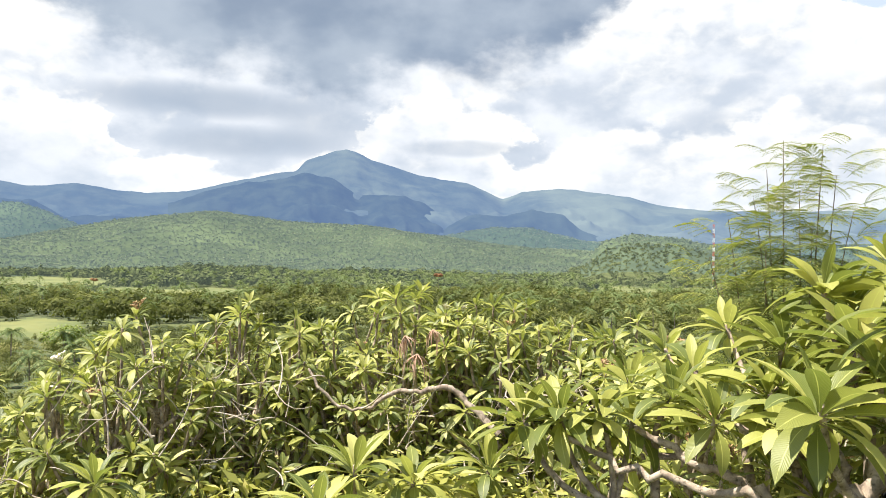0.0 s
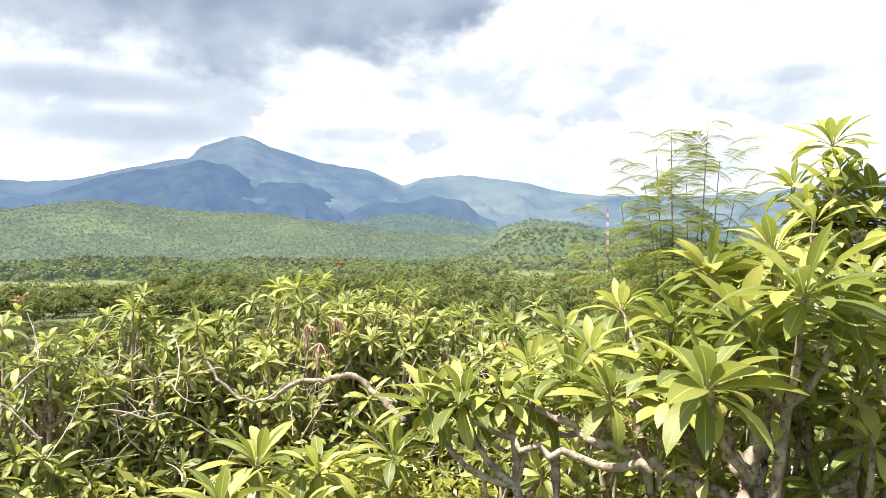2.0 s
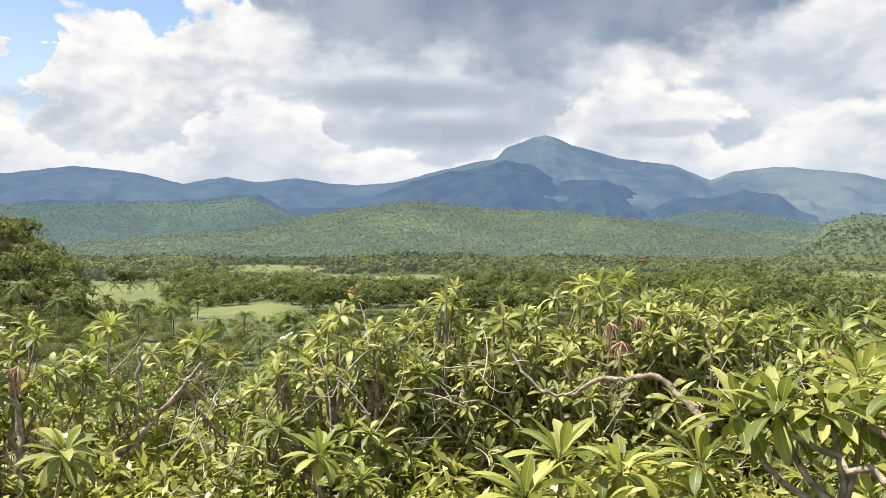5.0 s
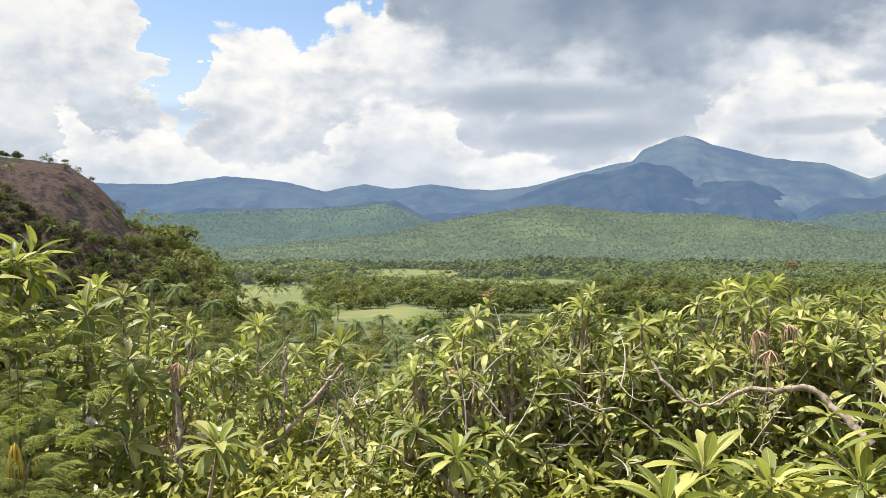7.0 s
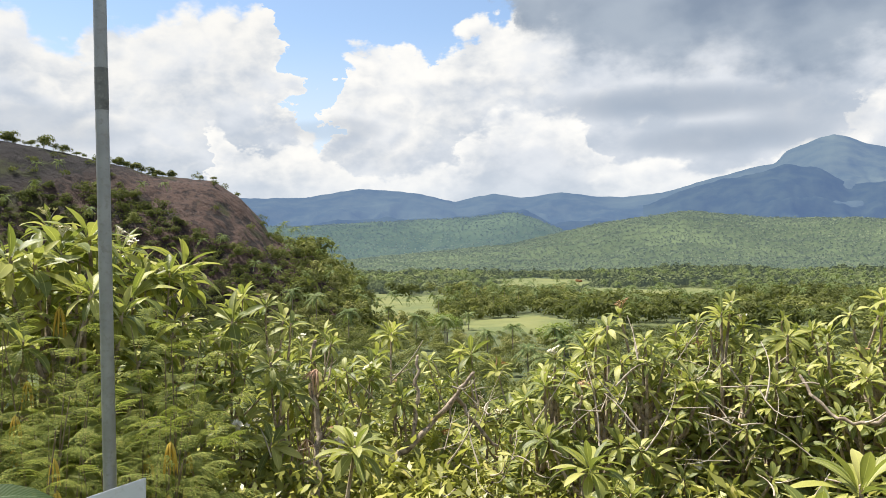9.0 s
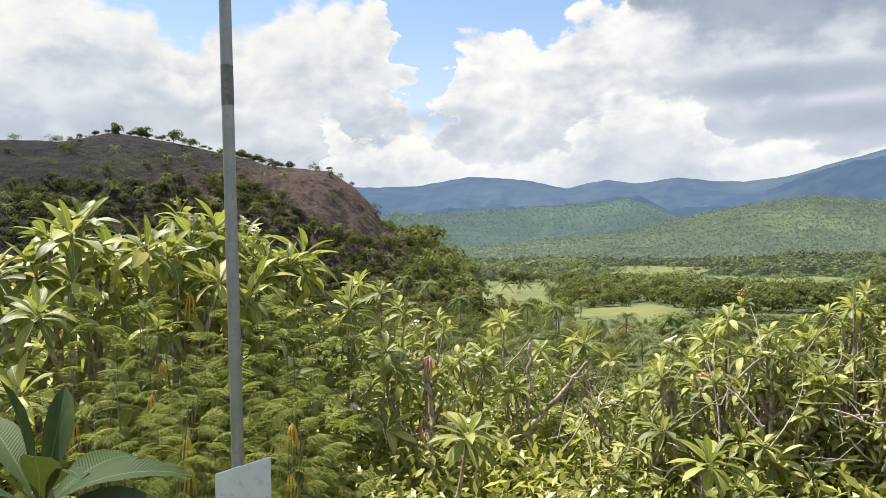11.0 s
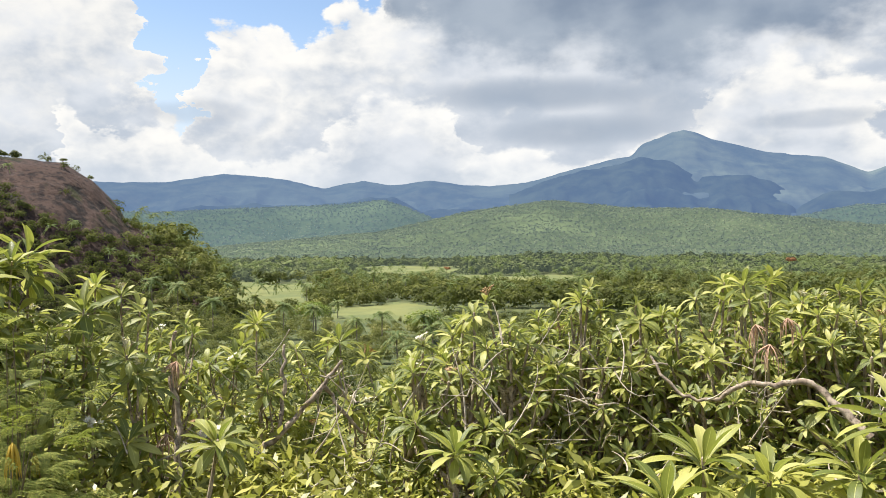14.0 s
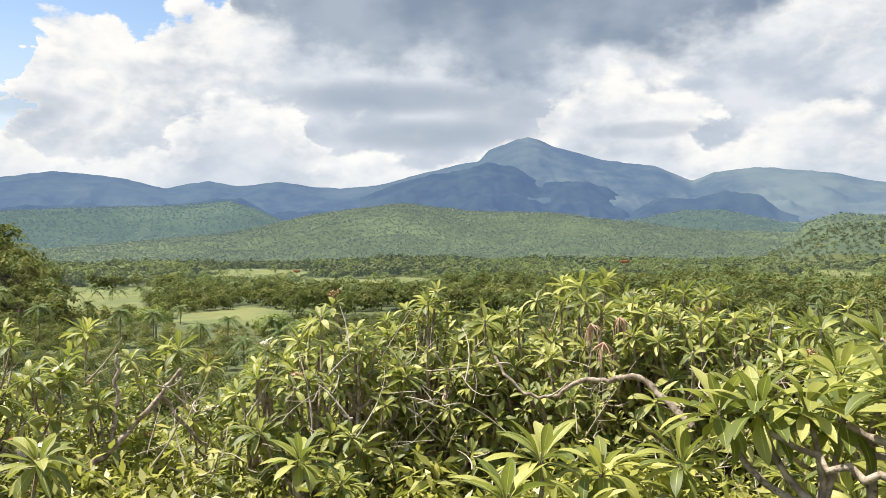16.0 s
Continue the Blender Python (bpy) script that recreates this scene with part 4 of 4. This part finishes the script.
EXTRA_LIMBS = {
    2: [(path_of(5.5, (15.5, -12.5), (13.0, -10.0), (11.5, -9.2), (9.0, -9.6), (7.6, -9.7), (5.5, -11.0), (3.5, -10.6), (1.5, -8.0)), 0.023, 0.009)],
    6: [(path_of(6.2, (-27.5, -15.0), (-25.0, -13.2), (-22.0, -10.2), (-20.5, -8.4)), 0.026, 0.014), (path_of(6.3, (-25.0, -13.2), (-24.6, -10.0), (-24.6, -7.2)), 0.02, 0.011), (path_of(6.2, (-21.8, -10.2), (-20.4, -12.0), (-19.0, -13.5)), 0.018, 0.012),
        (path_of(5.8, (-32.0, -17.0), (-31.6, -12.5), (-32.2, -9.0), (-32.0, -6.0)), 0.028, 0.014)],
    10: [(path_of(2.9, (39.3, -24.0), (39.3, -16.7), (39.9, -13.0), (41.1, -9.9), (43.5, -6.5)), 0.034, 0.02), (path_of(3.0, (39.3, -18.0), (38.2, -16.6), (36.0, -16.0), (33.4, -15.3), (31.8, -14.3), (28.7, -13.3), (25.4, -11.5)), 0.026, 0.013),
         (path_of(3.2, (44.6, -24.0), (44.8, -16.0), (45.2, -12.4), (44.5, -7.5), (43.5, -3.9)), 0.028, 0.015), (path_of(3.1, (33.4, -15.3), (28.0, -15.0), (23.0, -13.8), (20.0, -12.2)), 0.018, 0.011), (path_of(2.95, (39.3, -15.0), (37.8, -12.5), (37.0, -9.5)), 0.03, 0.02)],
}
for i, (az, d, el, rx, rz, n, bloom) in enumerate(TREES):
    tips, c = crown_tips(az, d, el, rx, rz, int(n * (2.5 if i < 5 else 1.7)), 500 + i, (0.55, 0.85) if i in (13, 14) else (0.75, 1.1) if i in (8, 9, 11) else (0.44, 0.84) if i < 5 else (0.5, 0.9))
    heroes = [(polar(a, e - 0.8, dd), s) for a, e, dd, s in HERO.get(i, [])]
    bx, by = c[0], c[1]
    if i == 10:
        bx, by = polar(39.3, 0, 2.75)[:2]
    frangipani((bx, by, ground_at(bx, by)), tips, "frangipani tree with long glossy green leaves and pale limbs", heroes, EXTRA_LIMBS.get(i, ()), bloom, thick=0.42 if i in (5, 6, 7, 8) else 0.7, seed=600 + i)


# low saplings in front
for i, (az, d, lows) in enumerate(((7.0, 4.0, [(5.1, -14.8, 3.5, 0.33), (2.6, -17.6, 3.3, 0.33), (9.4, -15.6, 3.5, 0.28), (14.8, -14.7, 3.5, 0.27), (8.0, -18.3, 3.3, 0.26), (14.5, -17.0, 3.5, 0.25)]),
                                   (-11.0, 4.3, [(-12.3, -14.8, 4.0, 0.26), (-9.4, -16.6, 4.1, 0.19)]), (-29.0, 4.9, [(-29.2, -13.5, 4.6, 0.30)]))):
    x0, y0 = polar(az, 0, d)[:2]
    frangipani((x0, y0, ground_at(x0, y0)), [], "low frangipani sapling with whorls of large yellow-green leaves", [(polar(a, e, q), s) for a, e, q, s in lows], thick=0.6, seed=650 + i)


# ---- undergrowth ----
def undergrowth():
    b = Build()
    n = 60000
    r = np.sqrt(rng.uniform(2.2 ** 2, 16 ** 2, n))
    az = np.radians(rng.uniform(-68, 60, n))
    x, y = r * np.sin(az), r * np.cos(az)
    cap = np.interp(r, [2.2, 3.5, 5, 8, 16], [0.15, 0.45, 0.9, 1.1, 1.6]) * (0.75 + 0.5 * fbm(x, y, 2.2, 3, 41))
    z = land(x, y) + np.maximum(0.05, cap) * rng.uniform(0.25, 1.0, n) ** 0.5
    p = np.stack([x, y, z], -1)
    a = rng.uniform(0, 2 * np.pi, n)
    tiltv = rng.uniform(-0.7, 0.6, n)
    d = np.stack([np.cos(a) * np.cos(tiltv), np.sin(a) * np.cos(tiltv), np.sin(tiltv)], -1)
    s = np.cross(d, rng.normal(0, 0.5, (n, 3)) + [0, 0, 1])
    s /= np.linalg.norm(s, axis=1)[:, None]
    k = (rng.uniform(0.03, 0.075, n) * np.interp(r, [2, 6, 16], [0.8, 1.0, 2.0]))[:, None]
    v = np.stack([p, p + d * k * 0.9 - s * k * 0.42, p + d * k * 2, p + d * k * 0.9 + s * k * 0.42], 1)
    b.add(v.reshape(-1, 3), np.arange(4 * n).reshape(n, 4))
    tagged(new("undergrowth", b.mesh("undergrowth", SHRUB)), "tangled bright green shrubs under the frangipani trees", "shrubs", kind="stuff")


undergrowth()


# ---- pole and sign ----
def sign_pole():
    top = polar(-46.24, 16.39, 2.92)
    foot_xy = polar(-45.75, -14.66, 2.86)
    gz = ground_at(foot_xy[0], foot_xy[1])
    t = thing("sign_pole", (foot_xy[0], foot_xy[1], gz), "grey galvanised steel pole standing among the shrubs", "pole")
    b = Build()
    base = np.array([foot_xy[0], foot_xy[1], foot_xy[2]])
    up = (top - base) / (top[2] - base[2])
    pts = [base + up * (h - base[2]) for h in np.linspace(gz - 0.3, 3.4, 8)]
    tube(b, np.array(pts) - [foot_xy[0], foot_xy[1], gz], [0.021] * 8, 20)
    child("tube", b.mesh("tube", STEEL), t)
    # a shadow across the pole, added as a thin dark sleeve
    band = Build()
    span = [base + up * (polar(-46.2, e, 2.9)[2] - base[2]) for e in (9.7, 10.6, 11.6, 12.5)]
    tube(band, np.array(span) - [foot_xy[0], foot_xy[1], gz], [0.0214, 0.0217, 0.0217, 0.0214], 20)
    child("shadow_band", band.mesh("shadow_band", SHADOW_LETTER_GREY), t, label="shadow painted as a dark band round the steel")
    # the board is fixed to the front of the pole, seen slightly from the side
    p0, p1 = polar(-47.34, -15.34, 2.72), polar(-43.59, -14.49, 2.58)
    along = p1 - p0
    along /= np.linalg.norm(along)
    down = np.array([0.03, -0.02, -1.0])
    off = np.cross(along, down)
    off /= np.linalg.norm(off)
    wide, high, thin = np.linalg.norm(p1 - p0), 0.34, 0.006
    bm = bmesh.new()
    corners = []
    for w in (0, 1):
        for u, v in ((0, 0), (1, 0), (1, 1), (0, 1)):
            corners.append(bm.verts.new(p0 + along * wide * u + down * high * v + off * thin * w - [foot_xy[0], foot_xy[1], gz]))
    for f in ((0, 1, 2, 3), (7, 6, 5, 4), (0, 4, 5, 1), (1, 5, 6, 2), (2, 6, 7, 3), (3, 7, 4, 0)):
        bm.faces.new([corners[k] for k in f])
    bmesh.ops.recalc_face_normals(bm, faces=bm.faces)
    bmesh.ops.bevel(bm, geom=bm.edges, offset=0.0015, segments=2, affect="EDGES")
    me = bpy.data.meshes.new("board")
    bm.to_mesh(me)
    me.materials.append(BOARD)
    board = child("board", me, t, label="pale grey painted board")
    text = bpy.data.curves.new("lettering", "FONT")
    text.body, text.size, text.extrude, text.align_x = "TEAM", 0.014, 0.0003, "RIGHT"
    text.materials.append(SHADOW_LETTER_GREY)
    place = p0 + along * (wide - 0.007) + down * 0.128
    face = off if np.dot(off, -place) > 0 else -off
    spot = place + face * (0.001 + (thin if np.dot(face, off) > 0 else 0.0)) - [foot_xy[0], foot_xy[1], gz]
    letters = new("lettering", text)
    letters.parent = board
    upv = Vector(-down).normalized()
    rightv = Vector(along).normalized()
    letters.matrix_local = Matrix.Translation(spot) @ Matrix((rightv, upv, rightv.cross(upv))).transposed().to_4x4()


sign_pole()


# ---- shrubs ----
def shrub(az, d, top_el, radius, n, seed, mat, size=0.05, long=2.0, label="dense bright green shrub with small narrow leaves"):
    g = np.random.default_rng(seed)
    top = polar(az, top_el, d)
    gz = ground_at(top[0], top[1])
    high = max(0.5, top[2] - gz)
    t = thing("shrub", (top[0], top[1], gz), label, "shrub", "shrubs on the slope")
    wood, leaves = Build(), Build()
    lobes = g.normal(0, 1, (9, 3)) * [radius * 0.55, radius * 0.55, 0]
    lobes[:, 2] = high * g.uniform(0.45, 0.8, 9)
    lobe_r = g.uniform(0.3, 0.5, 9) * radius
    lobes[:, 2] = np.minimum(lobes[:, 2], high - lobe_r)
    for c in lobes:
        tube(wood, bez((0, 0, -0.1), c * [0.4, 0.4, 0.6] + g.normal(0, 0.08, 3), c, 6), np.linspace(0.018, 0.006, 6), 5)
    k = g.integers(0, 9, n)
    v = g.normal(0, 1, (n, 3))
    v /= np.linalg.norm(v, axis=1)[:, None]
    p = lobes[k] + v * (lobe_r[k] * g.uniform(0.35, 1.05, n) ** 0.6)[:, None]
    p[:, 2] -= g.uniform(0, 1, n) ** 2 * high * 0.35
    d3 = v * [1, 1, 0.4] + g.normal(0, 0.6, (n, 3)) - [0, 0, 0.3]
    d3 /= np.linalg.norm(d3, axis=1)[:, None]
    s = np.cross(d3, g.normal(0, 0.45, (n, 3)) + [0, 0, 1])
    s /= np.linalg.norm(s, axis=1)[:, None]
    q = (size * g.uniform(0.6, 1.25, n))[:, None]
    bend = np.array([0, 0, -0.25]) * q
    w = np.stack([p, p + d3 * q * long * 0.45 - s * q * 0.4, p + d3 * q * long + bend, p + d3 * q * long * 0.45 + s * q * 0.4], 1)
    leaves.add(w.reshape(-1, 3), np.arange(4 * n).reshape(n, 4))
    child("stem", wood.mesh("stem", TWIG), t)
    child("foliage", leaves.mesh("foliage", mat), t)


SHRUBS = [(-36.5, 5.0, -6.5, 0.6), (-32.0, 5.4, -8.5, 0.6), (-40.5, 4.9, -6.0, 0.6), (-26.0, 5.6, -10.0, 0.6), (-36.0, 4.6, -11.0, 0.6), (0.5, 5.2, -10.8, 0.6), (-5.0, 5.3, -11.6, 0.6), (6.0, 5.2, -11.6, 0.6), (12.0, 5.0, -11.8, 0.6), (-17.0, 7.2, -7.6, 0.8), (-16.5, 5.0, -13.2, 0.7), (-21.5, 5.6, -11.8, 0.8), (-8.0, 5.6, -12.5, 0.7), (-2.5, 5.8, -11.0, 0.7), (4.0, 5.9, -10.6, 0.7), (10.5, 6.0, -10.2, 0.7), (17.0, 5.8, -10.0, 0.7), (-30.5, 5.2, -12.5, 0.7), (-27.0, 7.6, -8.5, 0.9), (-15.0, 5.6, -11.5, 0.8), (-19.0, 6.5, -9.6, 0.9), (-23.5, 7.6, -8.2, 1.0), (-28.0, 6.2, -11.0, 0.8), (-33.0, 6.8, -7.0, 0.9), (-11.5, 7.4, -9.0, 0.8), (-25.0, 4.8, -14.5, 0.7), (-18.5, 4.5, -15.5, 0.7), (-13.0, 4.9, -15.5, 0.7), (-6.0, 5.0, -16.0, 0.7), (-33.5, 4.9, -13.0, 0.7),
          (0.0, 5.4, -13.5, 0.8), (7.0, 5.6, -13.0, 0.8), (13.0, 5.3, -13.0, 0.8), (20.0, 5.0, -12.5, 0.8), (27.0, 4.6, -13.5, 0.7), (33.0, 4.4, -14.0, 0.7), (39.0, 4.5, -12.0, 0.7), (46.0, 4.4, -11.5, 0.8), (24.0, 7.6, -6.0, 1.0), (32.0, 6.8, -4.6, 1.0), (40.0, 6.0, -3.5, 1.0), (-38.0, 7.4, -3.6, 1.0), (-16.0, 9.0, -8.0, 1.1), (-22.0, 10.0, -7.4, 1.2), (-29.0, 9.5, -6.4, 1.2), (-13.0, 11.5, -7.0, 1.2)]
for i, (az, d, el, rad) in enumerate(SHRUBS):
    shrub(az, d, el, rad, 2700, 700 + i, SHRUB, 0.034 + 0.01 * (i % 3), 2.0 + 0.6 * (i % 2))


# ---- feathery acacia-like trees ----
def feather_form(seed):
    """One twice-divided leaf: a midrib with pairs of side ribs, each set with rows of tiny leaflets. Lies along +x."""
    g = np.random.default_rng(seed)
    b = Build()
    pairs = 7
    rib = bez((0, 0, 0), (0.1, 0, 0.02), (0.2, 0, -0.02), 6)
    tube(b, rib, [0.0016] * 6, 3)
    for i in range(pairs):
        t = 0.2 + 0.8 * i / (pairs - 1)
        p = np.array([0.2 * t, 0, 0.02 * t * (1 - t) * 4 - 0.02 * t * t])
        for s in (-1, 1):
            a = radians(62 - 22 * t + g.uniform(-6, 6))
            d = np.array([math.cos(a), s * math.sin(a), -0.12])
            ln = 0.085 * (0.75 + 0.5 * math.sin(math.pi * t)) * g.uniform(0.9, 1.1)
            side = np.array([-d[1], d[0], 0])
            m = 9
            for k in range(m):
                q = p + d * ln * (k + 0.6) / m + [0, 0, -0.03 * ((k + 1) / m) ** 2]
                for e in (-1, 1):
                    tip = q + side * e * 0.014 + d * 0.008 - [0, 0, 0.004]
                    b.add([q - d * 0.003, tip, q + d * 0.004], [[0, 1, 2]])
    return b.mesh("feather_leaf", FEATHER)


FEATHERS = [feather_form(800 + i) for i in range(4)]


def pod_mesh():
    b = Build()
    for k in range(7):
        a = k * 0.9
        tube(b, bez((0, 0, 0), (0.02 * math.cos(a), 0.02 * math.sin(a), -0.02), (0.03 * math.cos(a), 0.03 * math.sin(a), -0.13 - 0.012 * (k % 3)), 5), [0.002, 0.005, 0.006, 0.005, 0.001], 4)
    return b.mesh("seed_pod", PODS)


POD = pod_mesh()


def feathery_tree(base, stems, leaves_per, label, seed, pods=0, spread=0.16, size=0.6):
    """Slim stems with feathery leaves set alternately along their upper parts."""
    g = np.random.default_rng(seed)
    base = np.asarray(base, float)
    t = thing("feathery_tree", tuple(base), label, "tree")
    wood = Build()
    spots = []
    for top in stems:
        e = np.asarray(top) - base
        path = bez((0, 0, -0.1), e * [0.35, 0.35, 0.6] + g.normal(0, 0.05, 3), e, 12)
        tube(wood, path, np.linspace(0.013, 0.002, 12), 5)
        for k in range(leaves_per):
            f = 1 - 0.55 * (k / leaves_per)
            i = f * 11
            p = path[int(i)] + (path[min(11, int(i) + 1)] - path[int(i)]) * (i % 1)
            spots.append((p, k * 137.5 + g.uniform(-25, 25), f))
    child("stem", wood.mesh("stem", TWIG), t)
    for p, turn, f in spots:
        tw = g.uniform(0.0, spread)
        a = radians(turn)
        q = p + np.array([math.cos(a) * tw, math.sin(a) * tw, g.uniform(-0.05, 0.06)])
        lift = g.uniform(-25, 20) + 35 * max(0, f - 0.85) / 0.15
        child("feather_leaf", FEATHERS[g.integers(4)], t, Matrix.Translation(q) @ pose(0, 0, 0, g.uniform(-25, 25), -lift, turn) @ Matrix.Scale(size * g.uniform(0.75, 1.25), 4))
    for k in range(pods):
        p, turn, f = spots[g.integers(len(spots))]
        child("seed_pod", POD, t, Matrix.Translation(p + [0, 0, -0.03]) @ Matrix.Scale(g.uniform(0.7, 1.2), 4), "yellow drying pods")
    return t


rx, ry = polar(35.0, 0, 5.1)[:2]
feathery_tree((rx, ry, ground_at(rx, ry)), [polar(34.4, 8.2, 5.1), polar(36.8, 7.7, 5.0), polar(38.6, 3.4, 5.0), polar(31.0, 3.0, 5.1), polar(32.6, 4.4, 5.1), polar(29.8, 0.4, 5.0), polar(35.4, 4.8, 5.3), polar(33.4, 1.0, 4.9), polar(30.5, -1.0, 5.2), polar(33.4, 6.3, 5.2), polar(37.6, 5.8, 5.1), polar(36.2, 2.6, 4.9)], 58,
              "slender young tree with feathery green leaves against the sky", 901, pods=3, spread=0.15, size=0.85)
for k, (a0, a1, e0, d0) in enumerate(((-58, -50, -3.0, 4.0), (-51, -44, -3.5, 4.3), (-45, -39, -5.5, 4.4), (-57, -48, -9.5, 3.5), (-48, -40, -11.0, 3.7), (-54, -46, -6.0, 3.9))):
    g = np.random.default_rng(920 + k)
    tops = [polar(g.uniform(a0, a1), e0 + g.uniform(-5.5, 1.5), d0 + g.uniform(-0.4, 0.4)) for _ in range(9)]
    m = np.mean(tops, axis=0)
    feathery_tree((m[0], m[1], ground_at(m[0], m[1])), tops, 46, "bushy tree with fine feathery foliage and yellow pods", 930 + k, pods=7, spread=0.32, size=0.48)


# ---- leaves of a frangipani close to the viewpoint, shade put into their colour ----
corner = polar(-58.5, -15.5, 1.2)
frangipani((corner[0] - 0.15, corner[1] - 0.05, ground_at(corner[0], corner[1])), [], "frangipani sapling with broad green leaves, darkened by painted shade", [(corner, 0.25)], seed=950, forms=SHADED_LEAVES)


# ---- dead twigs hanging in the trees ----
def dry_twigs():
    b = Build()
    g = np.random.default_rng(960)
    for _ in range(200):
        p = polar(g.uniform(-36, 46), g.uniform(-17, -8.5), g.uniform(5.2, 6.8))
        a, ln = g.uniform(0, 6.28), g.uniform(0.1, 0.36)
        e = p + np.array([math.cos(a), math.sin(a), g.uniform(-0.5, 1.6)]) * ln
        mid = (p + e) / 2 + g.normal(0, 0.06, 3)
        thick = g.uniform(0.4, 1.1)
        tube(b, bez(p, mid, e, 6), np.linspace(0.008, 0.003, 6) * thick, 5)
        for _k in range(int(g.integers(0, 3))):
            q = mid + g.normal(0, 1, 3) * [0.16, 0.16, 0.12] + [0, 0, 0.1]
            tube(b, bez(mid, (mid + q) / 2 + g.normal(0, 0.03, 3), q, 4), np.linspace(0.005, 0.002, 4) * thick, 4)
    tagged(new("dry_twigs", b.mesh("dry_twigs", DRY)), "pale dead twigs tangled among the branches", "twigs", kind="stuff")


dry_twigs()


# ---- trees along the rock hill ----
def ridge_trees():
    g = np.random.default_rng(970)
    spots = [(az, np.interp(az, *ROCK_HILL) + 0.1, s) for az, s in ((-53.0, 0.6), (-51.6, 0.75), (-49.5, 0.8), (-48.4, 0.75), (-45.0, 0.6), (-43.8, 0.75), (-42.8, 0.65), (-38.9, 0.35))]
    spots += [(az, np.interp(az, *ROCK_HILL) - g.uniform(0, 0.25), g.uniform(0.22, 0.5)) for az in g.uniform(-55, -41.5, 44)]
    for az, el, s in spots:
        c = polar(az, el, 398)
        gz = ground_at(c[0], c[1])
        t = thing("hilltop_tree", (c[0], c[1], gz), "small dark tree standing on the ridge of the rock hill", "tree", "trees on the rock hill")
        t.scale = (s * g.uniform(0.7, 1.3), s, s * g.uniform(0.7, 1.3))
        crown, trunk = Build(), Build()
        tuft_crown(crown, np.array([0, 0, 3.0]), np.array([4.2, 4.2, 3.6]), 420, g, 0.6)
        tube(trunk, bez((0, 0, -1), (0.3, 0, 2), (0, 0, 4)), np.linspace(0.35, 0.12, 7))
        child("crown", crown.mesh("crown", TREE_LEAF), t)
        child("trunk", trunk.mesh("trunk", TRUNK), t)


ridge_trees()


# ---- low stone wall at the foot of the trees ----
def stone_wall():
    a, b = polar(42.5, 0, 4.5), polar(54.0, 0, 3.9)
    gz = min(ground_at(*a[:2]), ground_at(*b[:2]))
    t = tagged(new("wall_terrace"), "low wall of pale weathered stone blocks", "wall", kind="structure")
    t.location = (a[0], a[1], gz)
    along = Vector((b - a)[:2]).normalized()
    turn = math.degrees(math.atan2(along[1], along[0]))
    top = polar(46.8, -14.6, 4.3)[2]
    rows = max(2, int((top - gz) / 0.22) + 1)
    g = np.random.default_rng(990)
    forms = []
    for i in range(4):
        bm = bmesh.new()
        bmesh.ops.create_cube(bm, size=1.0)
        for v in bm.verts:
            v.co = v.co * 0.98 + Vector(g.normal(0, 0.02, 3))
        bmesh.ops.bevel(bm, geom=bm.edges, offset=0.06, segments=1, affect="EDGES")
        me = bpy.data.meshes.new("stone")
        bm.to_mesh(me)
        me.materials.append(STONE)
        forms.append(me)
    for r in range(rows):
        x = -0.2 * (r % 2)
        while x < 1.3:
            w = g.uniform(0.26, 0.42)
            z = top - gz - 0.11 - 0.22 * r
            child("stone", forms[g.integers(4)], t, pose(along[0] * (x + w / 2), along[1] * (x + w / 2), z, 0, 0, turn + g.uniform(-2, 2)) @ Matrix.Diagonal((w, 0.3, 0.22, 1)))
            x += w


stone_wall()


# ---- hanging bunches of dried flower stalks ----
def dried_bunch(az, el, d, seed):
    g = np.random.default_rng(seed)
    p = polar(az, el, d)
    t = thing("dried_stalk_bunch", tuple(p), "hanging bunch of dried pinkish flower stalks", "dried stalks", "dried stalks in the trees")
    for k in range(18):
        b = Build()
        e = np.array([g.normal(0, 0.05), g.normal(0, 0.05), -g.uniform(0.03, 0.17)])
        tube(b, bez((0, 0, 0.03), e * [1.3, 1.3, 0.2], e, 5), np.linspace(0.0045, 0.002, 5), 4)
        child("stalk", b.mesh("stalk", DRIED_STALK), t)


DRIED_STALK = mottled("dried_stalk", (0.46, 0.27, 0.17), (0.60, 0.40, 0.28), 30, 0.9)
for k, (az, el, d) in enumerate(((8.5, -5.9, 5.9), (10.5, -5.4, 6.0), (-31.9, -8.2, 5.7), (9.4, -7.2, 5.8), (-32.6, -13.0, 5.6))):
    dried_bunch(az, el, d, 1000 + k)
